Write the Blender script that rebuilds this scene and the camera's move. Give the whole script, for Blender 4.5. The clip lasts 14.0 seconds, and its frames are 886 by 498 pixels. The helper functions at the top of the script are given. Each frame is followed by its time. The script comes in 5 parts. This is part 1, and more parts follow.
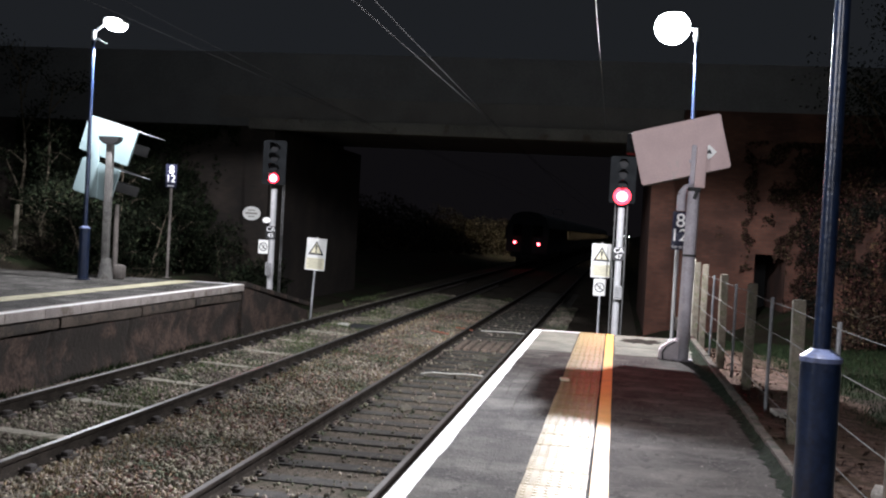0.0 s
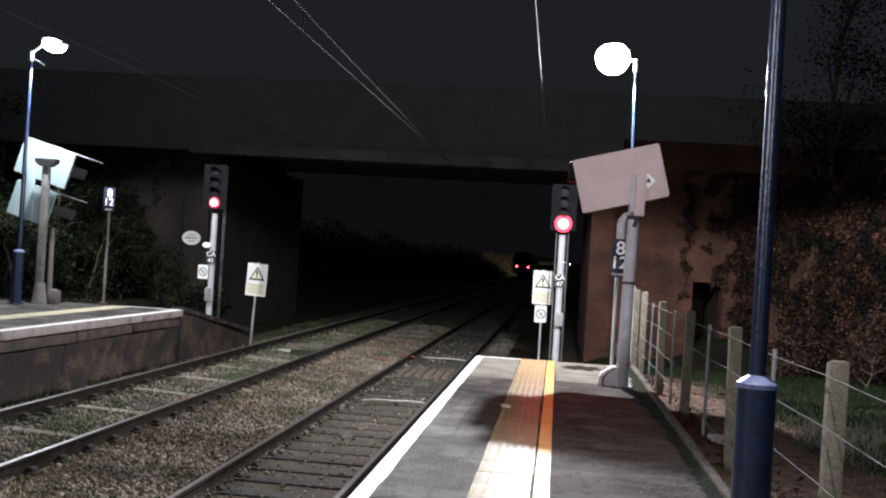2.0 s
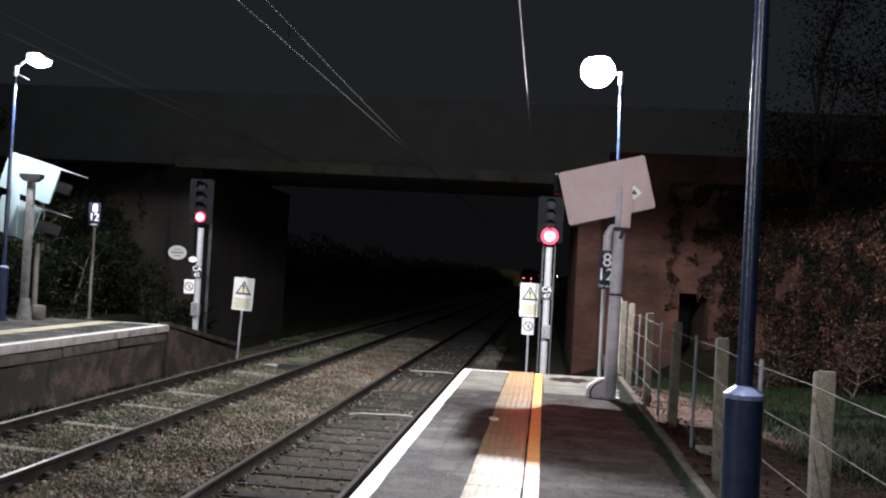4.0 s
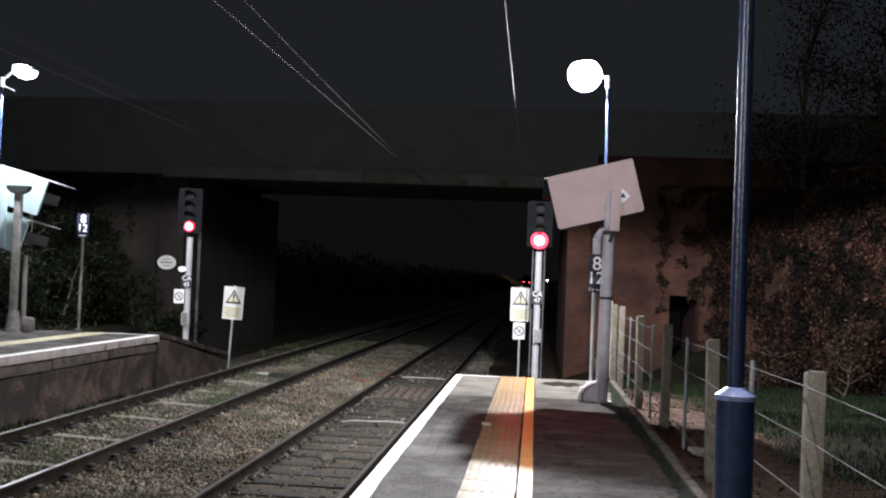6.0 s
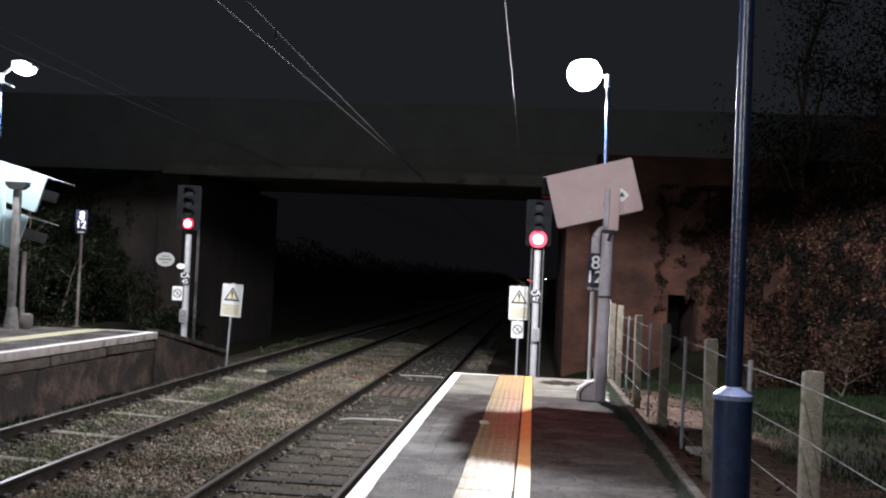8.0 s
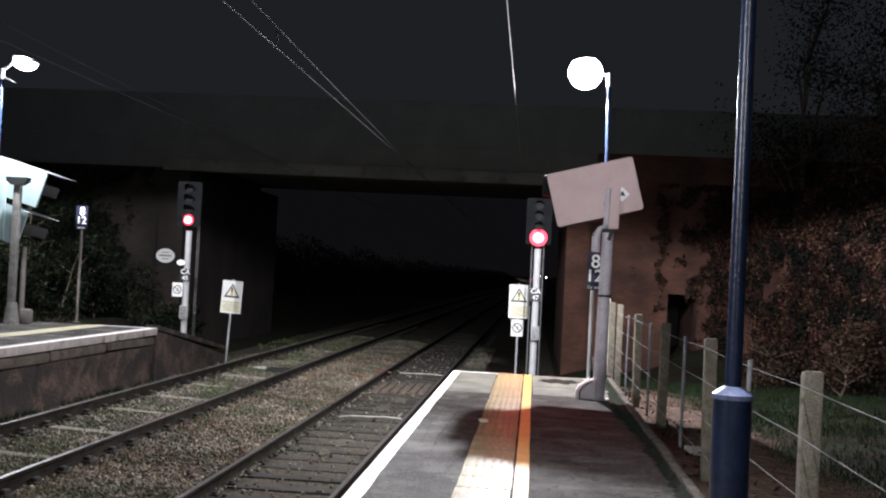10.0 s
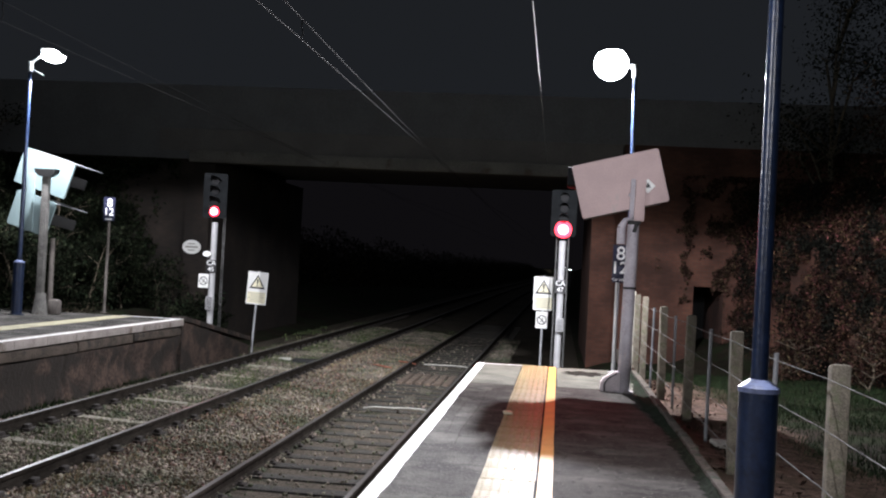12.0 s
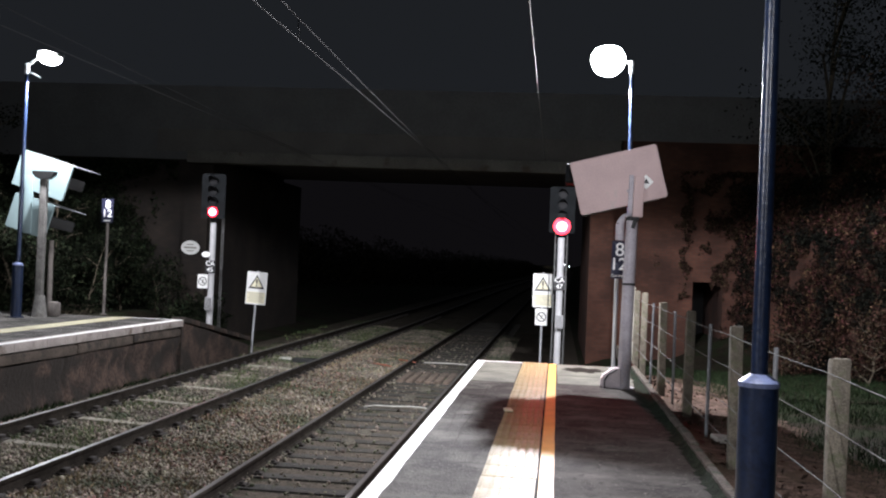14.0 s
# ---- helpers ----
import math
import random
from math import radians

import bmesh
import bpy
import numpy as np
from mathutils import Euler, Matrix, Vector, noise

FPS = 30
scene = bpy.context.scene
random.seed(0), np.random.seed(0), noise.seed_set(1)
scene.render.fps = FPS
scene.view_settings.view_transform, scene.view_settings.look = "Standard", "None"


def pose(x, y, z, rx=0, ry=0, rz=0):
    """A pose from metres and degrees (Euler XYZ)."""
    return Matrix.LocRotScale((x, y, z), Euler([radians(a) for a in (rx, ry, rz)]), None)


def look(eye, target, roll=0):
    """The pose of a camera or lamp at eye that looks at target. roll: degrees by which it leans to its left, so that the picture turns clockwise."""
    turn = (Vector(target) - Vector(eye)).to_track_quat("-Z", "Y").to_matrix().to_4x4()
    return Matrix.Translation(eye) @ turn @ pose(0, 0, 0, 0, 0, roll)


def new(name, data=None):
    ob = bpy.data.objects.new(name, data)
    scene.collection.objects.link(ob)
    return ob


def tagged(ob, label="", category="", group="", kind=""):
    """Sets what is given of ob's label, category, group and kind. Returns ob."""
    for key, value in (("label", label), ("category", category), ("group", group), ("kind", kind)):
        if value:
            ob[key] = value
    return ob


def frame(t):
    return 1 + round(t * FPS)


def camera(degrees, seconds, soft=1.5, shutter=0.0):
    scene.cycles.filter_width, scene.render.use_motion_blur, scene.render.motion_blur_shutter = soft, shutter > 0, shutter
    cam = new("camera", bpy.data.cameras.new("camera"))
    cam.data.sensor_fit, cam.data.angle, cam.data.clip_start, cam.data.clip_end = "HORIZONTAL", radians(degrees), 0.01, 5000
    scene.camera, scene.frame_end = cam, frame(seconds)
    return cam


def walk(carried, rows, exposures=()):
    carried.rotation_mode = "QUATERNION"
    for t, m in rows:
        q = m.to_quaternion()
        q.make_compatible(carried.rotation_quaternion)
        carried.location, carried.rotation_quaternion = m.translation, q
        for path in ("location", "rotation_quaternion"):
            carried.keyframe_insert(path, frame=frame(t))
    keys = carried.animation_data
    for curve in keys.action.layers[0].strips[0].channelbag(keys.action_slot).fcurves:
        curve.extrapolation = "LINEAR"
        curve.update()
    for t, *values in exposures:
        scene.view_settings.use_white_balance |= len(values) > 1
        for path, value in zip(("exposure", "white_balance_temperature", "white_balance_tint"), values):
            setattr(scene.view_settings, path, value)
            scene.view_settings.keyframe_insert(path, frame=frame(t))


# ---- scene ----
cam = camera(47.3, 14.0, soft=2.1)
# seconds, x, y, z, pitch, roll, yaw of the hand-held camera; y runs along the line, z = 0 is the platform
PATH = [
    (0.0, 0.002, 0.000, 1.511, -1.121, -3.103, 9.772),
    (0.5, 0.002, 0.000, 1.511, -0.628, -3.385, 9.008),
    (1.0, 0.002, 0.000, 1.511, -0.030, -3.435, 8.050),
    (1.5, 0.002, 0.000, 1.511, 0.337, -3.555, 7.057),
    (2.0, 0.002, 0.000, 1.511, 0.552, -3.474, 6.503),
    (2.5, 0.002, 0.000, 1.511, 0.690, -3.149, 6.351),
    (3.0, 0.002, 0.000, 1.511, 0.950, -3.032, 6.096),
    (3.5, 0.002, 0.000, 1.511, 1.161, -3.211, 5.863),
    (6.0, 0.002, 0.000, 1.511, 1.685, -2.235, 5.215),
    (6.5, 0.002, 0.000, 1.511, 1.689, -2.576, 5.390),
    (7.0, 0.002, 0.000, 1.511, 1.657, -2.767, 5.407),
    (7.5, 0.002, 0.000, 1.511, 1.601, -2.427, 5.302),
    (8.0, 0.002, 0.000, 1.511, 1.591, -2.496, 5.135),
    (10.5, 0.002, 0.000, 1.511, 1.363, -3.008, 5.299),
    (11.0, 0.002, 0.000, 1.511, 1.181, -2.879, 5.886),
    (11.5, 0.002, 0.000, 1.511, 1.011, -2.892, 6.331),
    (12.0, 0.002, 0.000, 1.511, 0.937, -2.970, 6.524),
    (12.5, 0.002, 0.000, 1.511, 0.939, -2.803, 6.544),
    (13.0, 0.002, 0.000, 1.511, 0.941, -2.672, 6.552),
    (13.5, 0.002, 0.000, 1.511, 0.904, -2.552, 6.512),
    (14.0, 0.002, 0.000, 1.511, 0.828, -2.366, 6.470),
]
walk(cam, [(t, pose(x, y, z, 90 + p, r, w)) for t, x, y, z, p, r, w in PATH])
scene.view_settings.exposure = 0.4

# ---- night sky and lamps ----
world = bpy.data.worlds.new("night_sky")
scene.world = world
world.use_nodes = True
world.node_tree.nodes["Background"].inputs[0].default_value = (0.74, 0.83, 1.0, 1)
world.node_tree.nodes["Background"].inputs[1].default_value = 0.0125


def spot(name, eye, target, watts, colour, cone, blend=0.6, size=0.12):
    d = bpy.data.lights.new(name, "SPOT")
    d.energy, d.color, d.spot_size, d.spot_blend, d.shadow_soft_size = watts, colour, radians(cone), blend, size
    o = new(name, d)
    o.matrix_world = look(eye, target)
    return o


COOL = (0.93, 0.93, 1.0)
RED = (1.0, 0.05, 0.06)
LAMP_R = (0.49, 15.7, 4.80)
LAMP_L = (-9.70, 18.3, 5.08)
# full cut-off lanterns that throw their light along the platform and over the track
spot("street_and_fill_light", (LAMP_R[0], LAMP_R[1] - 0.02, LAMP_R[2] - 0.44), (LAMP_R[0] - 0.1, LAMP_R[1] - 0.3, 0), 2450, COOL, 176, 0.08, 0.06)
# the lantern's long throw along the platform
spot("street_and_fill_light", (LAMP_R[0], LAMP_R[1] - 0.02, LAMP_R[2] - 0.44), (-3.4, 6.2, 0), 8400, COOL, 45, 1.0, 0.06)
spot("street_and_fill_light", (LAMP_R[0], LAMP_R[1] + 0.02, LAMP_R[2] - 0.44), (-3.8, 25.5, -1.0), 3000, COOL, 46, 1.0, 0.06)
spot("street_and_fill_light", (LAMP_L[0], LAMP_L[1] - 0.02, LAMP_L[2] - 0.40), (LAMP_L[0] + 0.1, LAMP_L[1] - 0.3, 0), 1200, COOL, 174, 0.08, 0.06)
# lamps out of view: over the near post, and two assumed behind the camera
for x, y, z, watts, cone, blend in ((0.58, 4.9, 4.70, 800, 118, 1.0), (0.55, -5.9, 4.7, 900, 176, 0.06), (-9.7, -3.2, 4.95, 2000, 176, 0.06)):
    spot("street_and_fill_light", (x, y, z), (x, y + 0.001, 0), watts, COOL, cone, blend, 0.06)
# added fill from the near post's lamp, narrowed to brighten the monitor and its post
spot("street_and_fill_light", (0.58, 4.95, 4.70), (0.78, 13.2, 2.45), 1050, COOL, 27, 0.5, 0.06)
spot("signal_beam", (0.06, 22.1, 2.44), (0.2, 8.0, 0.3), 320, RED, 60, 0.9, 0.09)
spot("signal_beam", (-7.89, 22.1, 2.48), (-6.0, 8.0, 0.6), 25, RED, 60, 0.9, 0.09)

# ---- materials ----


def mat(name, base, rough=0.7, metal=0.0, var=0.25, scale=6.0, fine=60.0, bump=0.15, stain=None, stain_at=0.55, stain_scale=1.3, spec=0.5, island=False, rand=0.0):
    """A surface with colour variation at two scales, stains with shapes of their own and fine relief."""
    m = bpy.data.materials.new(name)
    m.use_nodes = True
    nt = m.node_tree
    N, L = nt.nodes, nt.links
    b = N["Principled BSDF"]
    b.inputs["Roughness"].default_value = rough
    b.inputs["Metallic"].default_value = metal
    b.inputs["Specular IOR Level"].default_value = spec
    tc = N.new("ShaderNodeTexCoord")
    n1, n2 = N.new("ShaderNodeTexNoise"), N.new("ShaderNodeTexNoise")
    for n, s in ((n1, scale), (n2, fine)):
        n.inputs["Scale"].default_value = s
        n.inputs["Detail"].default_value = 5
        L.new(tc.outputs["Object"], n.inputs["Vector"])
    mix = N.new("ShaderNodeMath")
    mix.operation = "ADD"
    L.new(n1.outputs["Fac"], mix.inputs[0])
    L.new(n2.outputs["Fac"], mix.inputs[1])
    ramp = N.new("ShaderNodeValToRGB")
    lo = [c * (1 - var) for c in base]
    hi = [min(1, c * (1 + var)) for c in base]
    ramp.color_ramp.elements[0].position, ramp.color_ramp.elements[1].position = 0.41, 0.59
    ramp.color_ramp.elements[0].color, ramp.color_ramp.elements[1].color = (*lo, 1), (*hi, 1)
    half = N.new("ShaderNodeMath")
    half.operation = "MULTIPLY"
    half.inputs[1].default_value = 0.5
    L.new(mix.outputs[0], half.inputs[0])
    L.new(half.outputs[0], ramp.inputs[0])
    colour = ramp.outputs[0]
    if stain:
        n3 = N.new("ShaderNodeTexNoise")
        n3.inputs["Scale"].default_value = stain_scale
        n3.inputs["Detail"].default_value = 7
        n3.inputs["Roughness"].default_value = 0.65
        L.new(tc.outputs["Object"], n3.inputs["Vector"])
        r3 = N.new("ShaderNodeValToRGB")
        r3.color_ramp.elements[0].position, r3.color_ramp.elements[1].position = stain_at, stain_at + 0.08
        r3.color_ramp.elements[0].color, r3.color_ramp.elements[1].color = (0, 0, 0, 1), (1, 1, 1, 1)
        L.new(n3.outputs["Fac"], r3.inputs[0])
        mx = N.new("ShaderNodeMix")
        mx.data_type = "RGBA"
        mx.inputs["B"].default_value = (*stain, 1)
        L.new(r3.outputs[0], mx.inputs["Factor"])
        L.new(colour, mx.inputs["A"])
        colour = mx.outputs["Result"]
    if island or rand:
        src = N.new("ShaderNodeNewGeometry").outputs["Random Per Island"] if island else N.new("ShaderNodeObjectInfo").outputs["Random"]
        mr = N.new("ShaderNodeMapRange")
        k = rand or 0.5
        mr.inputs["To Min"].default_value, mr.inputs["To Max"].default_value = 1 - k, 1 + k
        if not island:
            L.new(src, mr.inputs["Value"])
        hs = N.new("ShaderNodeHueSaturation")
        if island:
            pw = N.new("ShaderNodeMath")
            pw.operation = "POWER"
            pw.inputs[1].default_value = 2.2
            L.new(src, pw.inputs[0])
            L.new(pw.outputs[0], mr.inputs["Value"])
            mr.inputs["To Max"].default_value = 1 + 2.0 * k
            wn = N.new("ShaderNodeTexWhiteNoise")
            wn.noise_dimensions = "1D"
            L.new(src, wn.inputs["W"])
            hm = N.new("ShaderNodeMapRange")
            hm.inputs["To Min"].default_value, hm.inputs["To Max"].default_value = 0.455, 0.55
            L.new(wn.outputs["Value"], hm.inputs["Value"])
            L.new(hm.outputs[0], hs.inputs["Hue"])
        L.new(mr.outputs[0], hs.inputs["Value"])
        L.new(colour, hs.inputs["Color"])
        colour = hs.outputs[0]
    L.new(colour, b.inputs["Base Color"])
    if bump:
        bp = N.new("ShaderNodeBump")
        bp.inputs["Strength"].default_value = bump
        bp.inputs["Distance"].default_value = 0.02
        L.new(n2.outputs["Fac"], bp.inputs["Height"])
        L.new(bp.outputs[0], b.inputs["Normal"])
    return m


def glow(name, colour, strength, base=None):
    m = bpy.data.materials.new(name)
    m.use_nodes = True
    b = m.node_tree.nodes["Principled BSDF"]
    b.inputs["Base Color"].default_value = (*(base or colour), 1)
    b.inputs["Specular IOR Level"].default_value = 0.0 if base else 0.5
    b.inputs["Emission Color"].default_value = (*colour, 1)
    b.inputs["Emission Strength"].default_value = strength
    return m


def brickwork(name, c1, c2, mortar, scale=1.0):
    m = bpy.data.materials.new(name)
    m.use_nodes = True
    N, L = m.node_tree.nodes, m.node_tree.links
    b = N["Principled BSDF"]
    b.inputs["Roughness"].default_value = 0.9
    tc = N.new("ShaderNodeTexCoord")
    sep, com, add = N.new("ShaderNodeSeparateXYZ"), N.new("ShaderNodeCombineXYZ"), N.new("ShaderNodeMath")
    L.new(tc.outputs["Object"], sep.inputs[0])
    L.new(sep.outputs[0], add.inputs[0])
    L.new(sep.outputs[1], add.inputs[1])
    L.new(add.outputs[0], com.inputs[0])
    L.new(sep.outputs[2], com.inputs[1])
    br = N.new("ShaderNodeTexBrick")
    br.inputs["Color1"].default_value, br.inputs["Color2"].default_value = (*c1, 1), (*c2, 1)
    br.inputs["Mortar"].default_value = (*mortar, 1)
    br.inputs["Scale"].default_value = scale
    br.inputs["Brick Width"].default_value, br.inputs["Row Height"].default_value = 0.225, 0.075
    br.inputs["Mortar Size"].default_value = 0.006
    L.new(com.outputs[0], br.inputs["Vector"])
    n = N.new("ShaderNodeTexNoise")
    n.inputs["Scale"].default_value, n.inputs["Detail"].default_value = 0.9, 8
    L.new(tc.outputs["Object"], n.inputs["Vector"])
    r = N.new("ShaderNodeValToRGB")
    r.color_ramp.elements[0].position, r.color_ramp.elements[1].position = 0.38, 0.68
    r.color_ramp.elements[0].color, r.color_ramp.elements[1].color = (0.45, 0.42, 0.4, 1), (1.15, 1.1, 1.05, 1)
    L.new(n.outputs["Fac"], r.inputs[0])
    mx = N.new("ShaderNodeMix")
    mx.data_type, mx.blend_type = "RGBA", "MULTIPLY"
    mx.inputs["Factor"].default_value = 1
    L.new(br.outputs["Color"], mx.inputs["A"])
    L.new(r.outputs[0], mx.inputs["B"])
    L.new(mx.outputs["Result"], b.inputs["Base Color"])
    bp = N.new("ShaderNodeBump")
    bp.inputs["Strength"].default_value, bp.inputs["Distance"].default_value = 0.5, 0.01
    bp.invert = True
    L.new(br.outputs["Fac"], bp.inputs["Height"])
    L.new(bp.outputs[0], b.inputs["Normal"])
    return m


def asphalt(name, dark, pale):
    """Worn asphalt: mottling, streaks along the platform, pale chippings and dust."""
    m = bpy.data.materials.new(name)
    m.use_nodes = True
    N, L = m.node_tree.nodes, m.node_tree.links
    b = N["Principled BSDF"]
    b.inputs["Roughness"].default_value = 0.85
    b.inputs["Specular IOR Level"].default_value = 0.1
    tc = N.new("ShaderNodeTexCoord")

    def field(scale, stretch, detail, lo, hi):
        mp = N.new("ShaderNodeMapping")
        mp.inputs["Scale"].default_value = stretch
        n = N.new("ShaderNodeTexNoise")
        n.inputs["Scale"].default_value, n.inputs["Detail"].default_value = scale, detail
        n.inputs["Roughness"].default_value = 0.62
        r = N.new("ShaderNodeMapRange")
        r.inputs["From Min"].default_value, r.inputs["From Max"].default_value = lo, hi
        L.new(tc.outputs["Object"], mp.inputs["Vector"])
        L.new(mp.outputs[0], n.inputs["Vector"])
        L.new(n.outputs["Fac"], r.inputs["Value"])
        return r.outputs[0]

    def blend(a, c, fac):
        x = N.new("ShaderNodeMix")
        x.data_type = "RGBA"
        for sock, v in (("A", a), ("B", c)):
            if isinstance(v, tuple):
                x.inputs[sock].default_value = (*v, 1)
            else:
                L.new(v, x.inputs[sock])
        L.new(fac, x.inputs["Factor"])
        return x.outputs["Result"]

    mid = tuple((p + q) / 2 for p, q in zip(dark, pale))
    col = blend(dark, mid, field(6, (1, 1, 1), 8, 0.36, 0.64))
    col = blend(col, pale, field(2.2, (2.4, 0.35, 1), 7, 0.44, 0.62))
    col = blend(col, tuple(c * 0.55 for c in dark), field(1.6, (1, 1, 1), 8, 0.52, 0.6))
    # pale dusty smears across the walkway, dark drips, trodden specks
    col = blend(col, tuple(c * 2.0 for c in pale), field(1.3, (1, 1.6, 1), 9, 0.5, 0.66))
    col = blend(col, tuple(c * 0.65 for c in dark), field(9, (1, 0.5, 1), 6, 0.56, 0.66))
    col = blend(col, tuple(min(1, c * 4) for c in pale), field(30, (1, 1, 1), 2, 0.68, 0.71))
    vo = N.new("ShaderNodeTexVoronoi")
    vo.inputs["Scale"].default_value = 55
    L.new(tc.outputs["Object"], vo.inputs["Vector"])
    sep = N.new("ShaderNodeSeparateColor")
    L.new(vo.outputs["Color"], sep.inputs[0])
    chip = N.new("ShaderNodeMapRange")
    chip.inputs["From Min"].default_value, chip.inputs["From Max"].default_value = 0.86, 0.95
    L.new(sep.outputs[0], chip.inputs["Value"])
    col = blend(col, tuple(c * 1.35 for c in pale), chip.outputs[0])
    L.new(col, b.inputs["Base Color"])
    bp = N.new("ShaderNodeBump")
    bp.inputs["Strength"].default_value, bp.inputs["Distance"].default_value = 0.45, 0.01
    L.new(vo.outputs["Distance"], bp.inputs["Height"])
    L.new(bp.outputs[0], b.inputs["Normal"])
    return m


M_ASPHALT = asphalt("asphalt", (0.0245, 0.0225, 0.0195), (0.045, 0.0425, 0.0375))
M_WALK = asphalt("brown_macadam", (0.034, 0.03, 0.0265), (0.054, 0.049, 0.044))
M_ASPHALT_FAR = asphalt("grey_asphalt", (0.042, 0.04, 0.037), (0.075, 0.072, 0.067))
M_APRON = mat("worn_apron", (0.125, 0.122, 0.098), 0.9, var=0.3, scale=2.2, fine=120, bump=0.5, stain=(0.07, 0.067, 0.056), stain_at=0.58, stain_scale=2.4)
M_SMEAR = mat("dusty_smear", (0.05, 0.045, 0.036), 0.95, var=0.6, scale=7, fine=60, bump=0.5, stain=(0.03, 0.027, 0.021), stain_at=0.5, stain_scale=6)
M_PATCH = mat("asphalt_patching", (0.022, 0.02, 0.017), 0.95, var=0.4, scale=14, fine=80, bump=0.4, spec=0.03)
M_TACTILE = mat("tactile_yellow", (0.205, 0.157, 0.07), 0.56, var=0.15, scale=3, fine=90, bump=0.15, stain=(0.145, 0.108, 0.048), stain_at=0.58, stain_scale=2.5, rand=0.12, spec=0.34)
# paler tops: wear, with the light the raised dots catch put into the colour
M_BLISTERTOP = mat("worn_and_lit_blister_tops", (0.33, 0.285, 0.165), 0.55, var=0.25, scale=5, fine=60, bump=0.1, spec=0.34)
M_TACTILE_OLD = mat("faded_warning_strip", (0.4, 0.375, 0.25), 0.8, var=0.25, scale=5, fine=90, bump=0.3, stain=(0.28, 0.25, 0.16), stain_at=0.56, stain_scale=3)
M_YELLOW = mat("yellow_line_paint", (0.68, 0.38, 0.08), 0.55, var=0.1, scale=4, fine=120, bump=0.15, spec=0.28, stain=(0.45, 0.33, 0.14), stain_at=0.66, stain_scale=4)
M_WHITE = mat("white_line_paint", (0.8, 0.8, 0.78), 0.7, var=0.08, scale=4, fine=120, bump=0.3, stain=(0.45, 0.44, 0.42), stain_at=0.66, stain_scale=5)
M_CONC = mat("weathered_concrete", (0.3, 0.28, 0.25), 0.9, var=0.3, scale=3, fine=60, bump=0.5, stain=(0.12, 0.11, 0.09), stain_at=0.55, stain_scale=2.2)
M_POST = mat("concrete_post", (0.125, 0.108, 0.082), 0.9, var=0.35, scale=9, fine=90, bump=0.3, stain=(0.09, 0.095, 0.055), stain_at=0.54, stain_scale=6)
M_STAKE = mat("dull_steel_stake", (0.17, 0.175, 0.185), 0.6, 0.2, var=0.2, scale=9, bump=0.1)
M_KERB = mat("mossy_kerb", (0.085, 0.067, 0.054), 0.95, var=0.45, scale=9, fine=70, bump=0.8, stain=(0.03, 0.036, 0.02), stain_at=0.53, stain_scale=4)
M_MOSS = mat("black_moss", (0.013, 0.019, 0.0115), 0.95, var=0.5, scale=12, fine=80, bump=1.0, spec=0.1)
M_SOIL = mat("reddish_soil", (0.105, 0.07, 0.056), 0.95, var=0.65, scale=9, fine=50, bump=1.0, stain=(0.075, 0.052, 0.036), stain_at=0.49, stain_scale=2.4, spec=0.1)
M_WALL = mat("stained_platform_wall", (0.056, 0.0365, 0.028), 0.95, var=0.55, scale=2.6, fine=18, bump=1.0, stain=(0.022, 0.017, 0.0135), stain_at=0.47, stain_scale=1.15)
M_COPING = mat("coping_edge", (0.30, 0.265, 0.245), 0.9, var=0.25, scale=4, fine=70, bump=0.5, stain=(0.16, 0.13, 0.11), stain_at=0.56, stain_scale=3)
M_CORBEL = mat("corbel_stone", (0.068, 0.053, 0.042), 0.95, var=0.5, scale=3, fine=50, bump=0.8, stain=(0.035, 0.03, 0.026), stain_at=0.51, stain_scale=2.2)
M_RAIL = mat("rusty_rail", (0.026, 0.022, 0.0185), 0.95, 0.0, var=0.4, scale=5, fine=70, bump=0.3, spec=0.03)
M_HEAD = mat("polished_rail_head", (0.16, 0.157, 0.152), 0.4, 0.6, var=0.15, scale=8, fine=60, bump=0.05)
M_SLEEPER = mat("sleeper_concrete", (0.031, 0.029, 0.0245), 0.95, var=0.5, scale=7, fine=60, bump=0.6, stain=(0.045, 0.039, 0.031), stain_at=0.54, stain_scale=4, rand=0.2)
M_PALE = mat("pale_sleeper", (0.27, 0.25, 0.2), 0.95, var=0.3, scale=5, fine=60, bump=0.6, stain=(0.16, 0.15, 0.11), stain_at=0.54, stain_scale=5, rand=0.2)
M_HEAD_DULL = mat("dull_rail_head", (0.06, 0.055, 0.05), 0.6, 0.0, var=0.2, scale=8, fine=60, bump=0.05)
M_IRON = mat("dark_iron", (0.024, 0.019, 0.016), 0.85, 0.0, var=0.3, scale=8, bump=0.3)
M_BALLAST = mat("ballast_stone", (0.19, 0.162, 0.128), 0.92, var=0.5, scale=1.2, fine=60, bump=0.3, stain=(0.075, 0.083, 0.05), stain_at=0.5, stain_scale=1.1, island=True, rand=0.36)
M_BED = mat("ballast_bed", (0.088, 0.075, 0.059), 0.95, var=0.5, scale=24, fine=60, bump=1.0, stain=(0.04, 0.042, 0.026), stain_at=0.55, stain_scale=0.9, spec=0.1)
M_GRIT = mat("sandy_grit", (0.1, 0.09, 0.066), 0.95, var=0.55, scale=11, fine=70, bump=1.0, stain=(0.07, 0.062, 0.048), stain_at=0.5, stain_scale=9)
M_EARTH = mat("earth_and_turf", (0.026, 0.021, 0.015), 0.95, var=0.5, scale=1.5, fine=30, bump=0.8, stain=(0.022, 0.029, 0.014), stain_at=0.47, stain_scale=0.8, spec=0.1)
